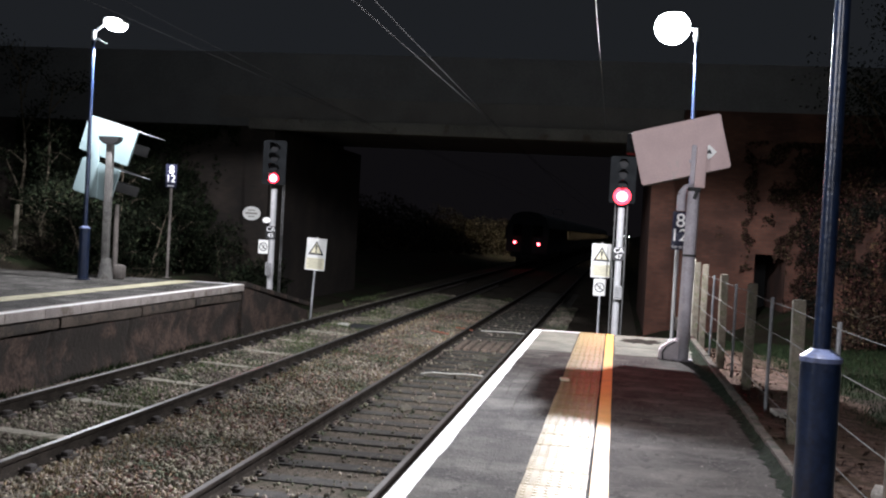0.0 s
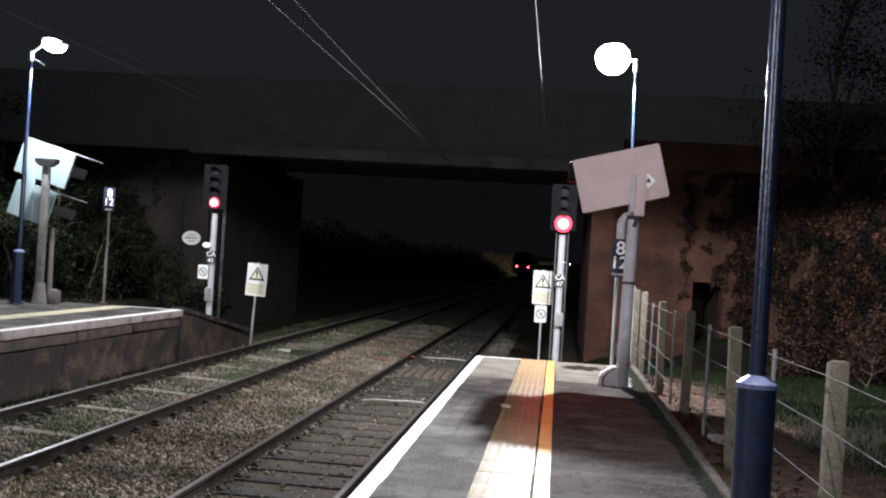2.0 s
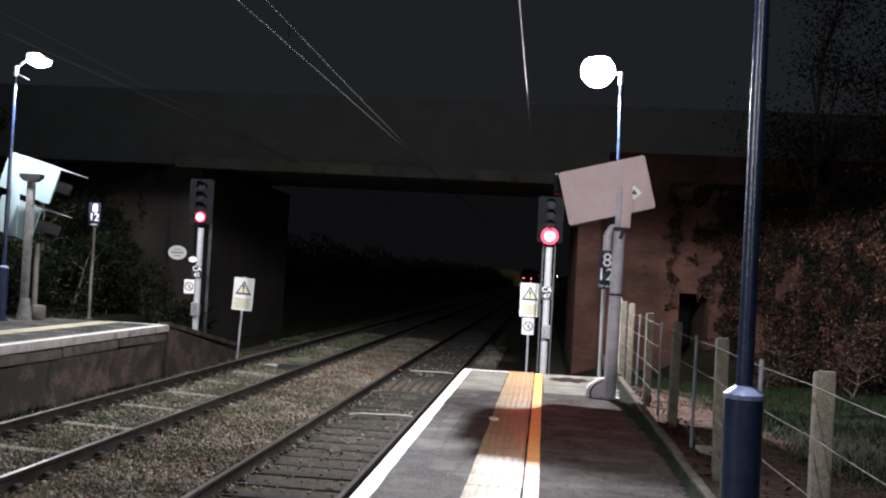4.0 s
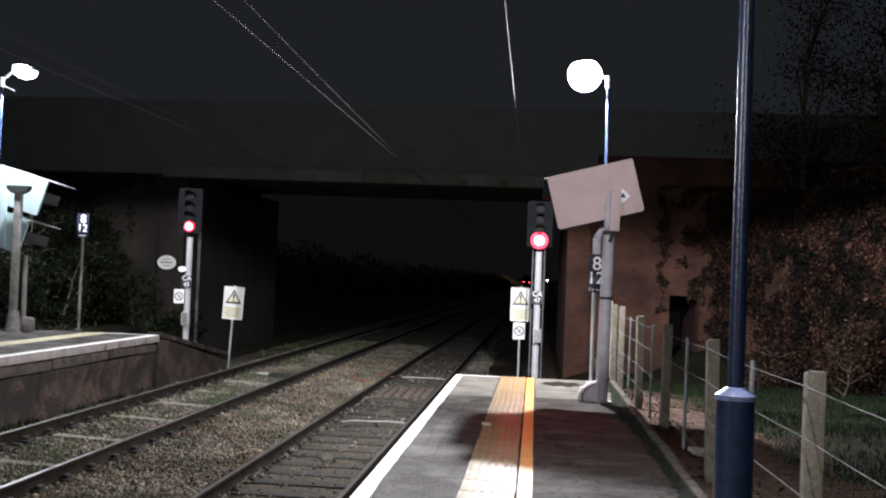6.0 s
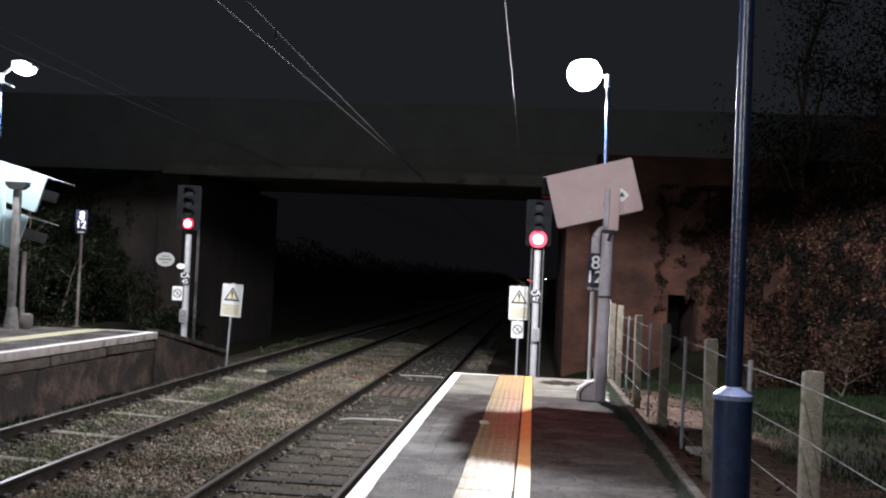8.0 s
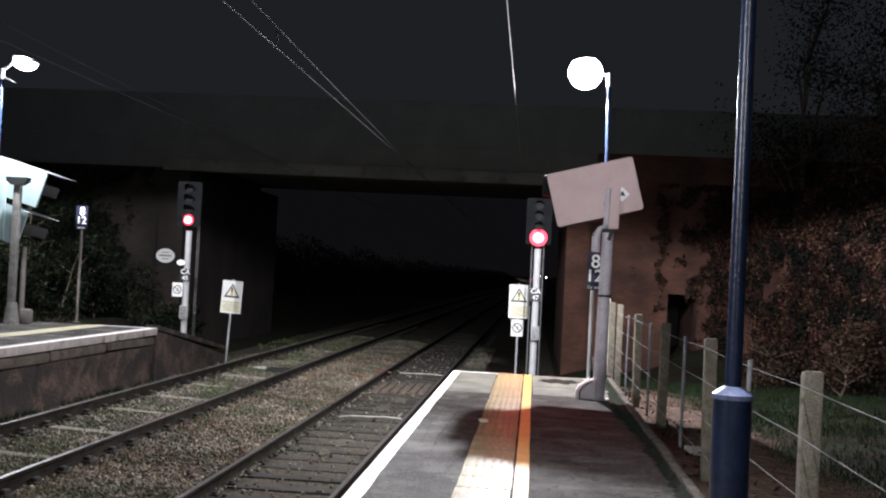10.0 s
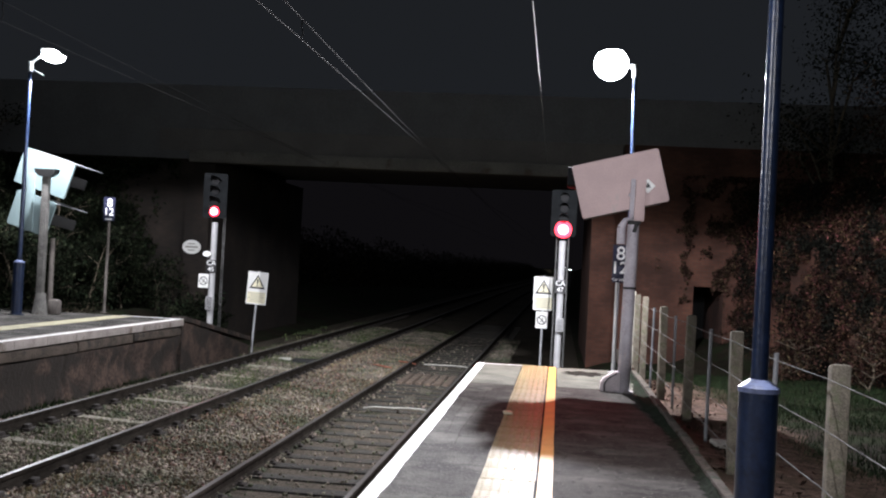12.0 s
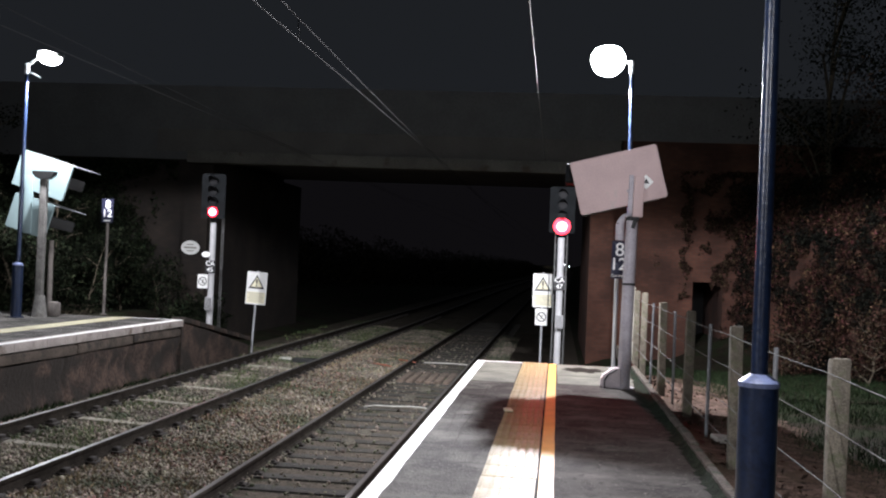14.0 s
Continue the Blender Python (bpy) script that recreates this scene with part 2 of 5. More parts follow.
M_GRASS = mat("grass_blades", (0.018, 0.029, 0.0115), 0.8, var=0.3, scale=2, fine=20, bump=0, island=True, rand=0.5, spec=0.15)
M_WEED = mat("trackside_weeds", (0.075, 0.1, 0.04), 0.8, var=0.3, scale=2, fine=20, bump=0, island=True, rand=0.5, spec=0.15)
M_STRAW = mat("dead_grass", (0.2, 0.155, 0.095), 0.9, var=0.4, scale=2, fine=20, bump=0, island=True, rand=0.5, spec=0.1)
M_LEAF = mat("green_leaves", (0.013, 0.017, 0.009), 0.92, var=0.4, scale=1, fine=10, bump=0, island=True, rand=0.6, spec=0.1)
M_LEAF_BROWN = mat("autumn_leaves", (0.055, 0.033, 0.023), 0.95, var=0.5, scale=0.9, fine=8, bump=0, island=True, rand=0.6, spec=0.1)
M_LITTER = mat("withered_litter", (0.16, 0.105, 0.08), 0.95, var=0.5, scale=3, fine=20, bump=0, island=True, rand=0.6, spec=0.1)
M_GATE = mat("flaking_pale_paint", (0.42, 0.39, 0.33), 0.85, var=0.2, scale=8, fine=70, bump=0.5, stain=(0.13, 0.1, 0.075), stain_at=0.53, stain_scale=7)
M_LEAF_DRY = mat("dry_leaves", (0.06, 0.052, 0.036), 0.95, var=0.4, scale=0.9, fine=8, bump=0, island=True, rand=0.5, spec=0.1)
M_BARK = mat("bark", (0.12, 0.1, 0.075), 0.95, var=0.4, scale=6, fine=40, bump=0.8, spec=0.1)
M_BRICK = brickwork("sooty_red_brick", (0.1, 0.04, 0.026), (0.135, 0.055, 0.037), (0.075, 0.053, 0.042))
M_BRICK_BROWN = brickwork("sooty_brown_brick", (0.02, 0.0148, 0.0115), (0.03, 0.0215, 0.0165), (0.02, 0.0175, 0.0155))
M_GIRDER = mat("painted_girder", (0.155, 0.146, 0.132), 0.75, var=0.3, scale=1.2, fine=30, bump=0.2, stain=(0.09, 0.07, 0.05), stain_at=0.58, stain_scale=1.5)
M_BLUE = mat("blue_enamel", (0.009, 0.017, 0.042), 0.28, var=0.3, scale=7, fine=40, bump=0.12, stain=(0.03, 0.035, 0.06), stain_at=0.6, stain_scale=5)
# paler blue: the lamp's reflection on the collar is put into the colour
M_COLLAR = mat("highlit_blue_shoulder", (0.12, 0.145, 0.25), 0.35, 0.0, var=0.25, scale=12, fine=60, bump=0.05)
M_IVY = mat("dark_ivy_leaves", (0.06, 0.029, 0.02), 0.85, var=0.85, scale=1.3, fine=8, bump=0, stain=(0.009, 0.009, 0.006), stain_at=0.47, stain_scale=1.5, island=True, rand=0.6, spec=0.2)
M_GALV = mat("galvanised_steel", (0.42, 0.43, 0.45), 0.5, 0.5, var=0.15, scale=9, fine=60, bump=0.08)
M_GREY = mat("grey_paint", (0.42, 0.42, 0.43), 0.55, var=0.12, scale=5, fine=50, bump=0.08, stain=(0.3, 0.28, 0.26), stain_at=0.62, stain_scale=3)
M_POSTGREY = mat("dull_grey_post_paint", (0.36, 0.335, 0.365), 0.6, var=0.15, scale=5, fine=50, bump=0.08, stain=(0.19, 0.17, 0.16), stain_at=0.58, stain_scale=3)
M_FOOT = mat("pale_cast_cover", (0.62, 0.55, 0.57), 0.6, var=0.12, scale=7, fine=50, bump=0.15, stain=(0.36, 0.34, 0.33), stain_at=0.6, stain_scale=6)
# the housing's pink tint is the signal's red glow, put into the base colour
M_PANEL = mat("red_glow_housing_paint", (0.47, 0.345, 0.335), 0.6, var=0.08, scale=3, fine=60, bump=0.05, stain=(0.4, 0.35, 0.33), stain_at=0.62, stain_scale=2.5)
M_BLACK = mat("black_paint", (0.009, 0.009, 0.0095), 0.7, var=0.2, scale=6, fine=50, bump=0.1)
M_SOOT = mat("sooty_steel", (0.14, 0.13, 0.125), 0.85, var=0.12, scale=1.2, fine=30, bump=0.3)
M_PARAPET = mat("sooty_concrete", (0.13, 0.13, 0.135), 0.9, var=0.1, scale=1.2, fine=20, bump=0.3)
M_BACKBOARD = mat("signal_backboard", (0.010, 0.011, 0.012), 0.9, var=0.25, scale=6, fine=50, bump=0.1, spec=0.05)
M_SIGN = mat("white_sign", (0.75, 0.75, 0.73), 0.5, var=0.06, scale=4, fine=60, bump=0.03, stain=(0.6, 0.58, 0.52), stain_at=0.62, stain_scale=5)
M_SIGNYEL = mat("pale_yellow_sign", (0.7, 0.66, 0.48), 0.5, var=0.06, scale=4, bump=0.03)
M_SIGNBLUE = mat("blue_black_sign", (0.012, 0.014, 0.04), 0.45, var=0.1, scale=5, bump=0.02)
M_INK = mat("sign_ink", (0.012, 0.012, 0.014), 0.5, var=0.1, bump=0)
M_LETTER = mat("white_lettering", (0.82, 0.82, 0.82), 0.5, var=0.03, bump=0)
M_GREYINK = mat("grey_ink", (0.3, 0.29, 0.26), 0.5, var=0.1, bump=0)
M_FEEDER = mat("bright_wire", (0.18, 0.18, 0.18), 0.7, 0.0, var=0.1, bump=0)
M_WIRE = mat("copper_wire", (0.016, 0.016, 0.0165), 0.85, 0.0, var=0.1, bump=0, spec=0.2)
M_FENCEWIRE = mat("fence_wire", (0.15, 0.15, 0.147), 0.85, 0.0, var=0.1, bump=0, spec=0.1)
M_HOUSING = mat("white_housing_paint", (0.215, 0.29, 0.3), 0.6, var=0.06, scale=3, fine=60, bump=0.05)
M_DARKPOLE = mat("weathered_pole", (0.13, 0.115, 0.105), 0.8, var=0.2, scale=8, bump=0.2)
M_DARKCONC = mat("dark_concrete", (0.13, 0.125, 0.118), 0.9, var=0.35, scale=5, fine=60, bump=0.5, stain=(0.08, 0.075, 0.065), stain_at=0.55, stain_scale=3)
M_ORANGE = mat("orange_sheath", (0.3, 0.1, 0.06), 0.7, var=0.2, bump=0.1)
M_TIMBER = mat("dark_timber", (0.1, 0.074, 0.055), 0.95, var=0.4, scale=8, fine=60, bump=0.6)
M_LADDER = mat("dull_ladder_steel", (0.12, 0.12, 0.12), 0.7, 0.3, var=0.2, bump=0.1)
M_PIPE = mat("pale_conduit", (0.42, 0.41, 0.37), 0.6, var=0.15, bump=0.1)
M_LENS = mat("dark_lens", (0.006, 0.006, 0.007), 0.5, var=0.1, bump=0, spec=0.08)
M_COACH = mat("coach_paint", (0.035, 0.038, 0.05), 0.6, var=0.1, scale=2, bump=0.02)
G_LAMP = glow("lamp_glare_light", (0.9, 0.97, 1.0), 90.0)
G_RED = glow("red_signal_light", (1.0, 0.34, 0.42), 4.5)
G_REDHALO = glow("red_signal_halo", (1.0, 0.012, 0.045), 2.4)
G_TAIL = glow("tail_lamp_light", (1.0, 0.05, 0.07), 20.0)
G_WINDOW = glow("lit_coach_window", (1.0, 0.82, 0.62), 14.0)
G_DIM = glow("dim_coach_window", (1.0, 0.72, 0.4), 2.6)
# faint emission that stands for haze on the distant backdrop
G_HAZE = glow("haze_glow", (0.9, 0.82, 1.0), 0.0036, (0.002, 0.002, 0.002))
G_FAR = glow("far_lamp_light", (0.9, 0.97, 1.0), 25.0)

# ---- mesh helpers ----


def box(bm, c, s, rot=None, bevel=0.0):
    g = bmesh.ops.create_cube(bm, size=1.0)["verts"]
    m = Matrix.Translation(c) @ (rot or Matrix()) @ Matrix.Diagonal((*s, 1))
    bmesh.ops.transform(bm, matrix=m, verts=g)
    if bevel:
        e = list({e for v in g for e in v.link_edges})
        bmesh.ops.bevel(bm, geom=e, offset=bevel, segments=2, affect="EDGES", profile=0.6)


def rod(bm, a, b, r0, r1=None, n=12, caps=True):
    a, b = Vector(a), Vector(b)
    r1 = r0 if r1 is None else r1
    d = b - a
    g = bmesh.ops.create_cone(bm, cap_ends=caps, segments=n, radius1=r0, radius2=r1, depth=d.length)["verts"]
    m = Matrix.Translation((a + b) / 2) @ d.to_track_quat("Z", "Y").to_matrix().to_4x4()
    bmesh.ops.transform(bm, matrix=m, verts=g)


def tube(bm, pts, r, n=8):
    for a, b in zip(pts, pts[1:]):
        rod(bm, a, b, r, n=n)


def extrude(bm, outline, y0, y1):
    """A prism with the outline (x, z), from y0 to y1."""
    a = [bm.verts.new((x, y0, z)) for x, z in outline]
    b = [bm.verts.new((x, y1, z)) for x, z in outline]
    n = len(outline)
    bm.faces.new(a)
    bm.faces.new(b[::-1])
    for i in range(n):
        bm.faces.new((a[i], b[i], b[(i + 1) % n], a[(i + 1) % n]))
    bmesh.ops.recalc_face_normals(bm, faces=bm.faces)


def rounded(w, h, r, n=5):
    """A rounded rectangle's outline round the origin."""
    out = []
    for cx, cz, a0 in ((w / 2 - r, h / 2 - r, 0), (-w / 2 + r, h / 2 - r, 90), (-w / 2 + r, -h / 2 + r, 180), (w / 2 - r, -h / 2 + r, 270)):
        for i in range(n):
            a = radians(a0 + 90 * i / (n - 1))
            out.append((cx + r * math.cos(a), cz + r * math.sin(a)))
    return out


def smooth(me, angle=40):
    for p in me.polygons:
        p.use_smooth = True
    me.set_sharp_from_angle(angle=radians(angle))


def mesh(bm, name, material):
    me = bpy.data.meshes.new(name)
    bm.to_mesh(me)
    bm.free()
    me.materials.append(material)
    smooth(me)
    return me


def part(name, bm, material, parent, label=""):
    o = new(name, mesh(bm, name, material))
    o.parent = parent
    return tagged(o, label)


def piece(name, me, parent, m):
    o = new(name, me)
    o.parent = parent
    o.matrix_basis = m
    return o


def thing(name, at, label, category, group="", kind="", rz=0):
    o = new(name)
    o.empty_display_size = 0.2
    o.matrix_basis = pose(*at, 0, 0, rz)
    return tagged(o, label, category, group, kind)


def solid(name, bm, material, label, category, kind="structure", group="", at=None):
    o = new(name, mesh(bm, name, material))
    if at is not None:
        o.matrix_basis = at
    return tagged(o, label, category, group, kind)


def lettering(text, size, material, parent, m, align="CENTER"):
    c = bpy.data.curves.new("lettering", "FONT")
    c.body, c.size, c.extrude, c.align_x, c.align_y = text, size, 0.002, align, "CENTER"
    c.offset = size * 0.007
    tmp = new("lettering_source", c)
    me = bpy.data.meshes.new_from_object(tmp.evaluated_get(bpy.context.evaluated_depsgraph_get()))
    bpy.data.objects.remove(tmp)
    bpy.data.curves.remove(c)
    me.materials.clear()
    me.materials.append(material)
    bm = bmesh.new()
    bm.from_mesh(me)
    bm.verts.index_update()
    left = list(bm.verts)
    seen = set()
    for start in left:
        if start.index in seen:
            continue
        group, todo = {}, [start]
        while todo:
            v = todo.pop()
            if v.index not in group:
                group[v.index] = len(group)
                todo += [e.other_vert(v) for e in v.link_edges]
        seen |= set(group)
        bm.verts.ensure_lookup_table()
        one = bpy.data.meshes.new("character")
        one.from_pydata([bm.verts[k].co[:] for k in group], [], [[group[v.index] for v in f.verts] for f in bm.faces if f.verts[0].index in group])
        one.materials.append(material)
        o = new("character", one)
        o.parent = parent
        o.matrix_basis = m
    bm.free()


UP = pose(0, 0, 0, 90)


def soup(name, verts, idx, material):
    """A mesh of many small alike pieces from arrays."""
    me = bpy.data.meshes.new(name)
    k = idx.shape[1]
    me.vertices.add(len(verts))
    me.vertices.foreach_set("co", verts.astype(np.float32).ravel())
    me.loops.add(idx.size)
    me.loops.foreach_set("vertex_index", idx.astype(np.int32).ravel())
    me.polygons.add(len(idx))
    me.polygons.foreach_set("loop_start", np.arange(0, idx.size, k, dtype=np.int32))
    me.update(calc_edges=True)
    me.materials.append(material)
    return me


def turns(rng, n):
    q = rng.normal(size=(n, 4))
    q /= np.linalg.norm(q, axis=1)[:, None]
    w, x, y, z = q.T
    return np.stack([np.stack([1 - 2 * (y * y + z * z), 2 * (x * y - z * w), 2 * (x * z + y * w)], -1),
                     np.stack([2 * (x * y + z * w), 1 - 2 * (x * x + z * z), 2 * (y * z - x * w)], -1),
                     np.stack([2 * (x * z - y * w), 2 * (y * z + x * w), 1 - 2 * (x * x + y * y)], -1)], 1)


def stones(name, at, sizes, material, rng):
    bm = bmesh.new()
    bmesh.ops.create_cube(bm, size=1.5)
    bmesh.ops.triangulate(bm, faces=bm.faces[:])
    V = np.array([v.co[:] for v in bm.verts])
    bm.verts.index_update()
    I = np.array([[v.index for v in f.verts] for f in bm.faces])
    bm.free()
    n = len(at)
    P = V[None] * rng.uniform(0.55, 1.25, (n, len(V), 1)) * rng.uniform(0.6, 1.2, (n, 1, 3))
    P = np.einsum("nij,nvj->nvi", turns(rng, n), P) * sizes[:, None, None] + at[:, None]
    idx = (I[None] + (np.arange(n) * len(V))[:, None, None]).reshape(-1, 3)
    return soup(name, P.reshape(-1, 3), idx, material)


def leaves(name, at, size, material, rng):
    """Folded pointed leaves, two faces each, turned all ways."""
    n = len(at)
    V = np.array([[0, -1, 0], [0.45, 0, 0.18], [0, 1, 0], [-0.45, 0, 0.18]])
    P = np.einsum("nij,vj->nvi", turns(rng, n), V) * (size * rng.uniform(0.6, 1.4, n))[:, None, None] + at[:, None]
    idx = (np.array([[0, 1, 2], [0, 2, 3]])[None] + (np.arange(n) * 4)[:, None, None]).reshape(-1, 3)
    return soup(name, P.reshape(-1, 3), idx, material)


def blades(name, at, height, material, rng, width=0.006):
    n = len(at)
    a = rng.uniform(0, 2 * np.pi, n)
    side = np.stack([np.cos(a), np.sin(a), np.zeros(n)], 1) * (width * rng.uniform(0.7, 1.5, n))[:, None]
    h = height * rng.uniform(0.4, 1.3, n)
    lean = np.stack([rng.normal(0, 0.35, n), rng.normal(0, 0.35, n), np.ones(n)], 1) * h[:, None]
    P = np.stack([at - side, at + side, at + lean], 1)
    idx = np.arange(n * 3).reshape(-1, 3)
    return soup(name, P.reshape(-1, 3), idx, material)


# ---- the line: bend, gradient and cant ----
def bend(y):
    if y < 50:
        return 0.0
    return 0.0165 / 140 * (y - 50) ** 2 if y < 120 else 0.0165 * (y - 85)


def climb(y):
    return 0.0 if y < 40 else 0.0025 * (y - 60) if y > 80 else 0.0025 / 80 * (y - 40) ** 2


RAILS = {"left_near": (-5.30, -0.77), "left_far": (-6.80, -0.715), "right_near": (-2.04, -0.915), "right_far": (-3.53, -0.915)}
STEPS = [-40, -20, -6, 0, 6, 12, 18, 24, 30, 36, 42, 48, 54, 60, 68, 76, 84, 92, 100, 110, 120, 160, 200, 260, 320, 400, 520, 700]


def bed_z(x):
    """The top of the ballast at x: it follows the canted rails."""
    xs = [-8.6, -6.8, -5.3, -3.53, -2.04, -1.0]
    zs = [-0.93, -0.88, -0.93, -1.070, -1.074, -1.09]
    return float(np.interp(x, xs, zs))


def ground_z(x, y):
    """Ground beside the line: turf behind the fence, a bank on the far side, a cutting past the bridge."""
    if y < 27:
        f = min(1, max(0, (y - 12) / 14))
        right = -0.18 - 0.7 * f + 0.03 * max(0, x - 4)
        left = -0.05 + min(4.0, max(0, -x - 12.5) * 0.32)
    else:
        right = -0.9 + min(6, max(0, x - 3 - bend(y)) * 0.45)
        left = -0.9 + min(2.2, max(0, -x - 10.5 + bend(y)) * 0.3)
    u = x - bend(y)
    if u > 1.35:
        z = right
    elif u > 0.6:
        z = -1.15 + (right + 1.15) * (u - 0.6) / 0.75 if y > 17 else -1.15
    elif u > -9.0:
        z = -1.15
    elif u > -10.5:
        z = -1.15 if y < 21 else -1.15 + (left + 1.15) * (-9.0 - u) / 1.5
    else:
        z = left if y > 21 else max(-0.1, left)
    return z + climb(y)


def build_ground():
    xs = [-1500, -500, -200, -90, -50, -32, -24, -20, -18, -16, -15, -14, -13, -12, -11.4, -10.8, -10.2, -9.6, -9, -6, -3, 0, 0.6, 1.0, 1.35, 1.6, 2, 2.6, 3.2, 4, 5, 6, 7, 8, 10, 12, 15, 20, 28, 40, 80, 200, 500, 1500]
    ys = [-600, -150, -50, -20, -8, 0, 3, 6, 8, 10, 12, 14, 16, 18, 20, 22, 24, 26, 28, 31, 34, 38, 44, 50, 58, 66, 76, 88, 100, 120, 140, 170, 200, 240, 290, 350, 430, 550, 700, 1000, 2500]
    bm = bmesh.new()
    grid = []
    for y in ys:
        row = []
        for x in xs:
            xx = x + (bend(y) if y < 700 else 0)
            rough = 0.05 * noise.noise(Vector((x * 0.7, y * 0.7, 0))) if abs(x) < 40 and (x > 1.5 or x < -11) else 0
            row.append(bm.verts.new((xx, y, ground_z(xx, y) + rough)))
        grid.append(row)
    for i in range(len(ys) - 1):
        for j in range(len(xs) - 1):
            bm.faces.new((grid[i][j], grid[i][j + 1], grid[i + 1][j + 1], grid[i + 1][j]))
    solid("ground", bm, M_EARTH, "dark earth and rough turf beside the railway line", "ground")
    # ballast bed, canted with the rails
    bm = bmesh.new()
    xs = [-8.9, -8.4, -7.6, -6.8, -6.0, -5.3, -4.3, -3.53, -2.7, -2.04, -1.3, -0.6, 0.2, 0.75, 1.0]
    rows = []
    for y in STEPS:
        rows.append([bm.verts.new((x + bend(y), y, (bed_z(x) if -8.5 < x < 0.8 else -1.22) - 0.03 + climb(y))) for x in xs])
    for a, b in zip(rows, rows[1:]):
        for j in range(len(xs) - 1):
            bm.faces.new((a[j], a[j + 1], b[j + 1], b[j]))
    solid("ballast_bed", bm, M_BED, "dirty stone ballast bed under the two tracks", "ballast")


def build_ballast():
    rng = np.random.default_rng(5)
    n = 125000
    x = rng.uniform(-7.45, -1.25, n)
    y = 7 + 30 * rng.uniform(0, 1, n) ** 1.25
    inside_r = (x > -3.42) & (x < -2.12)
    keep = ~inside_r | (rng.uniform(0, 1, n) < 0.05)
    inside_l = (x > -6.7) & (x < -5.4)
    keep &= ~inside_l | (rng.uniform(0, 1, n) < 0.6)
    x, y = x[keep], y[keep]
    n = len(x)
    size = 0.010 + 0.020 * rng.uniform(0, 1, n) ** 1.6
    z = np.array([bed_z(v) for v in x]) + rng.uniform(-0.03, 0.012, n)
    heap = (x > -5.1) & (x < -3.6)
    z += np.where(heap, 0.03 * np.sin((x + 5.1) / 1.5 * np.pi), 0)
    # loose stones round the signal, past the platform end
    k = 7000
    x2, y2 = rng.uniform(-1.25, 0.7, k), rng.uniform(16.2, 27.5, k)
    x, y = np.concatenate([x, x2]), np.concatenate([y, y2])
    z = np.concatenate([z, -1.115 + rng.uniform(-0.02, 0.015, k)])
    size = np.concatenate([size, 0.01 + 0.02 * rng.uniform(0, 1, k) ** 1.6])
    k = 24
    x3, y3 = rng.uniform(-3.35, -2.2, k), rng.uniform(8, 22, k)
    chips = np.stack([x3, y3, np.full(k, -1.068)], 1)
    c = new("pale_chippings", stones("pale_chippings", chips, 0.007 + 0.012 * rng.uniform(0, 1, k) ** 2, M_CONC, rng))
    tagged(c, "pale stone chips and scraps between the rails", "chippings", "", "stuff")
    o = new("ballast_stones", stones("ballast_stones", np.stack([x, y, z], 1), size, M_BALLAST, rng))
    tagged(o, "loose brown and grey ballast stones between the rails", "ballast", "", "stuff")


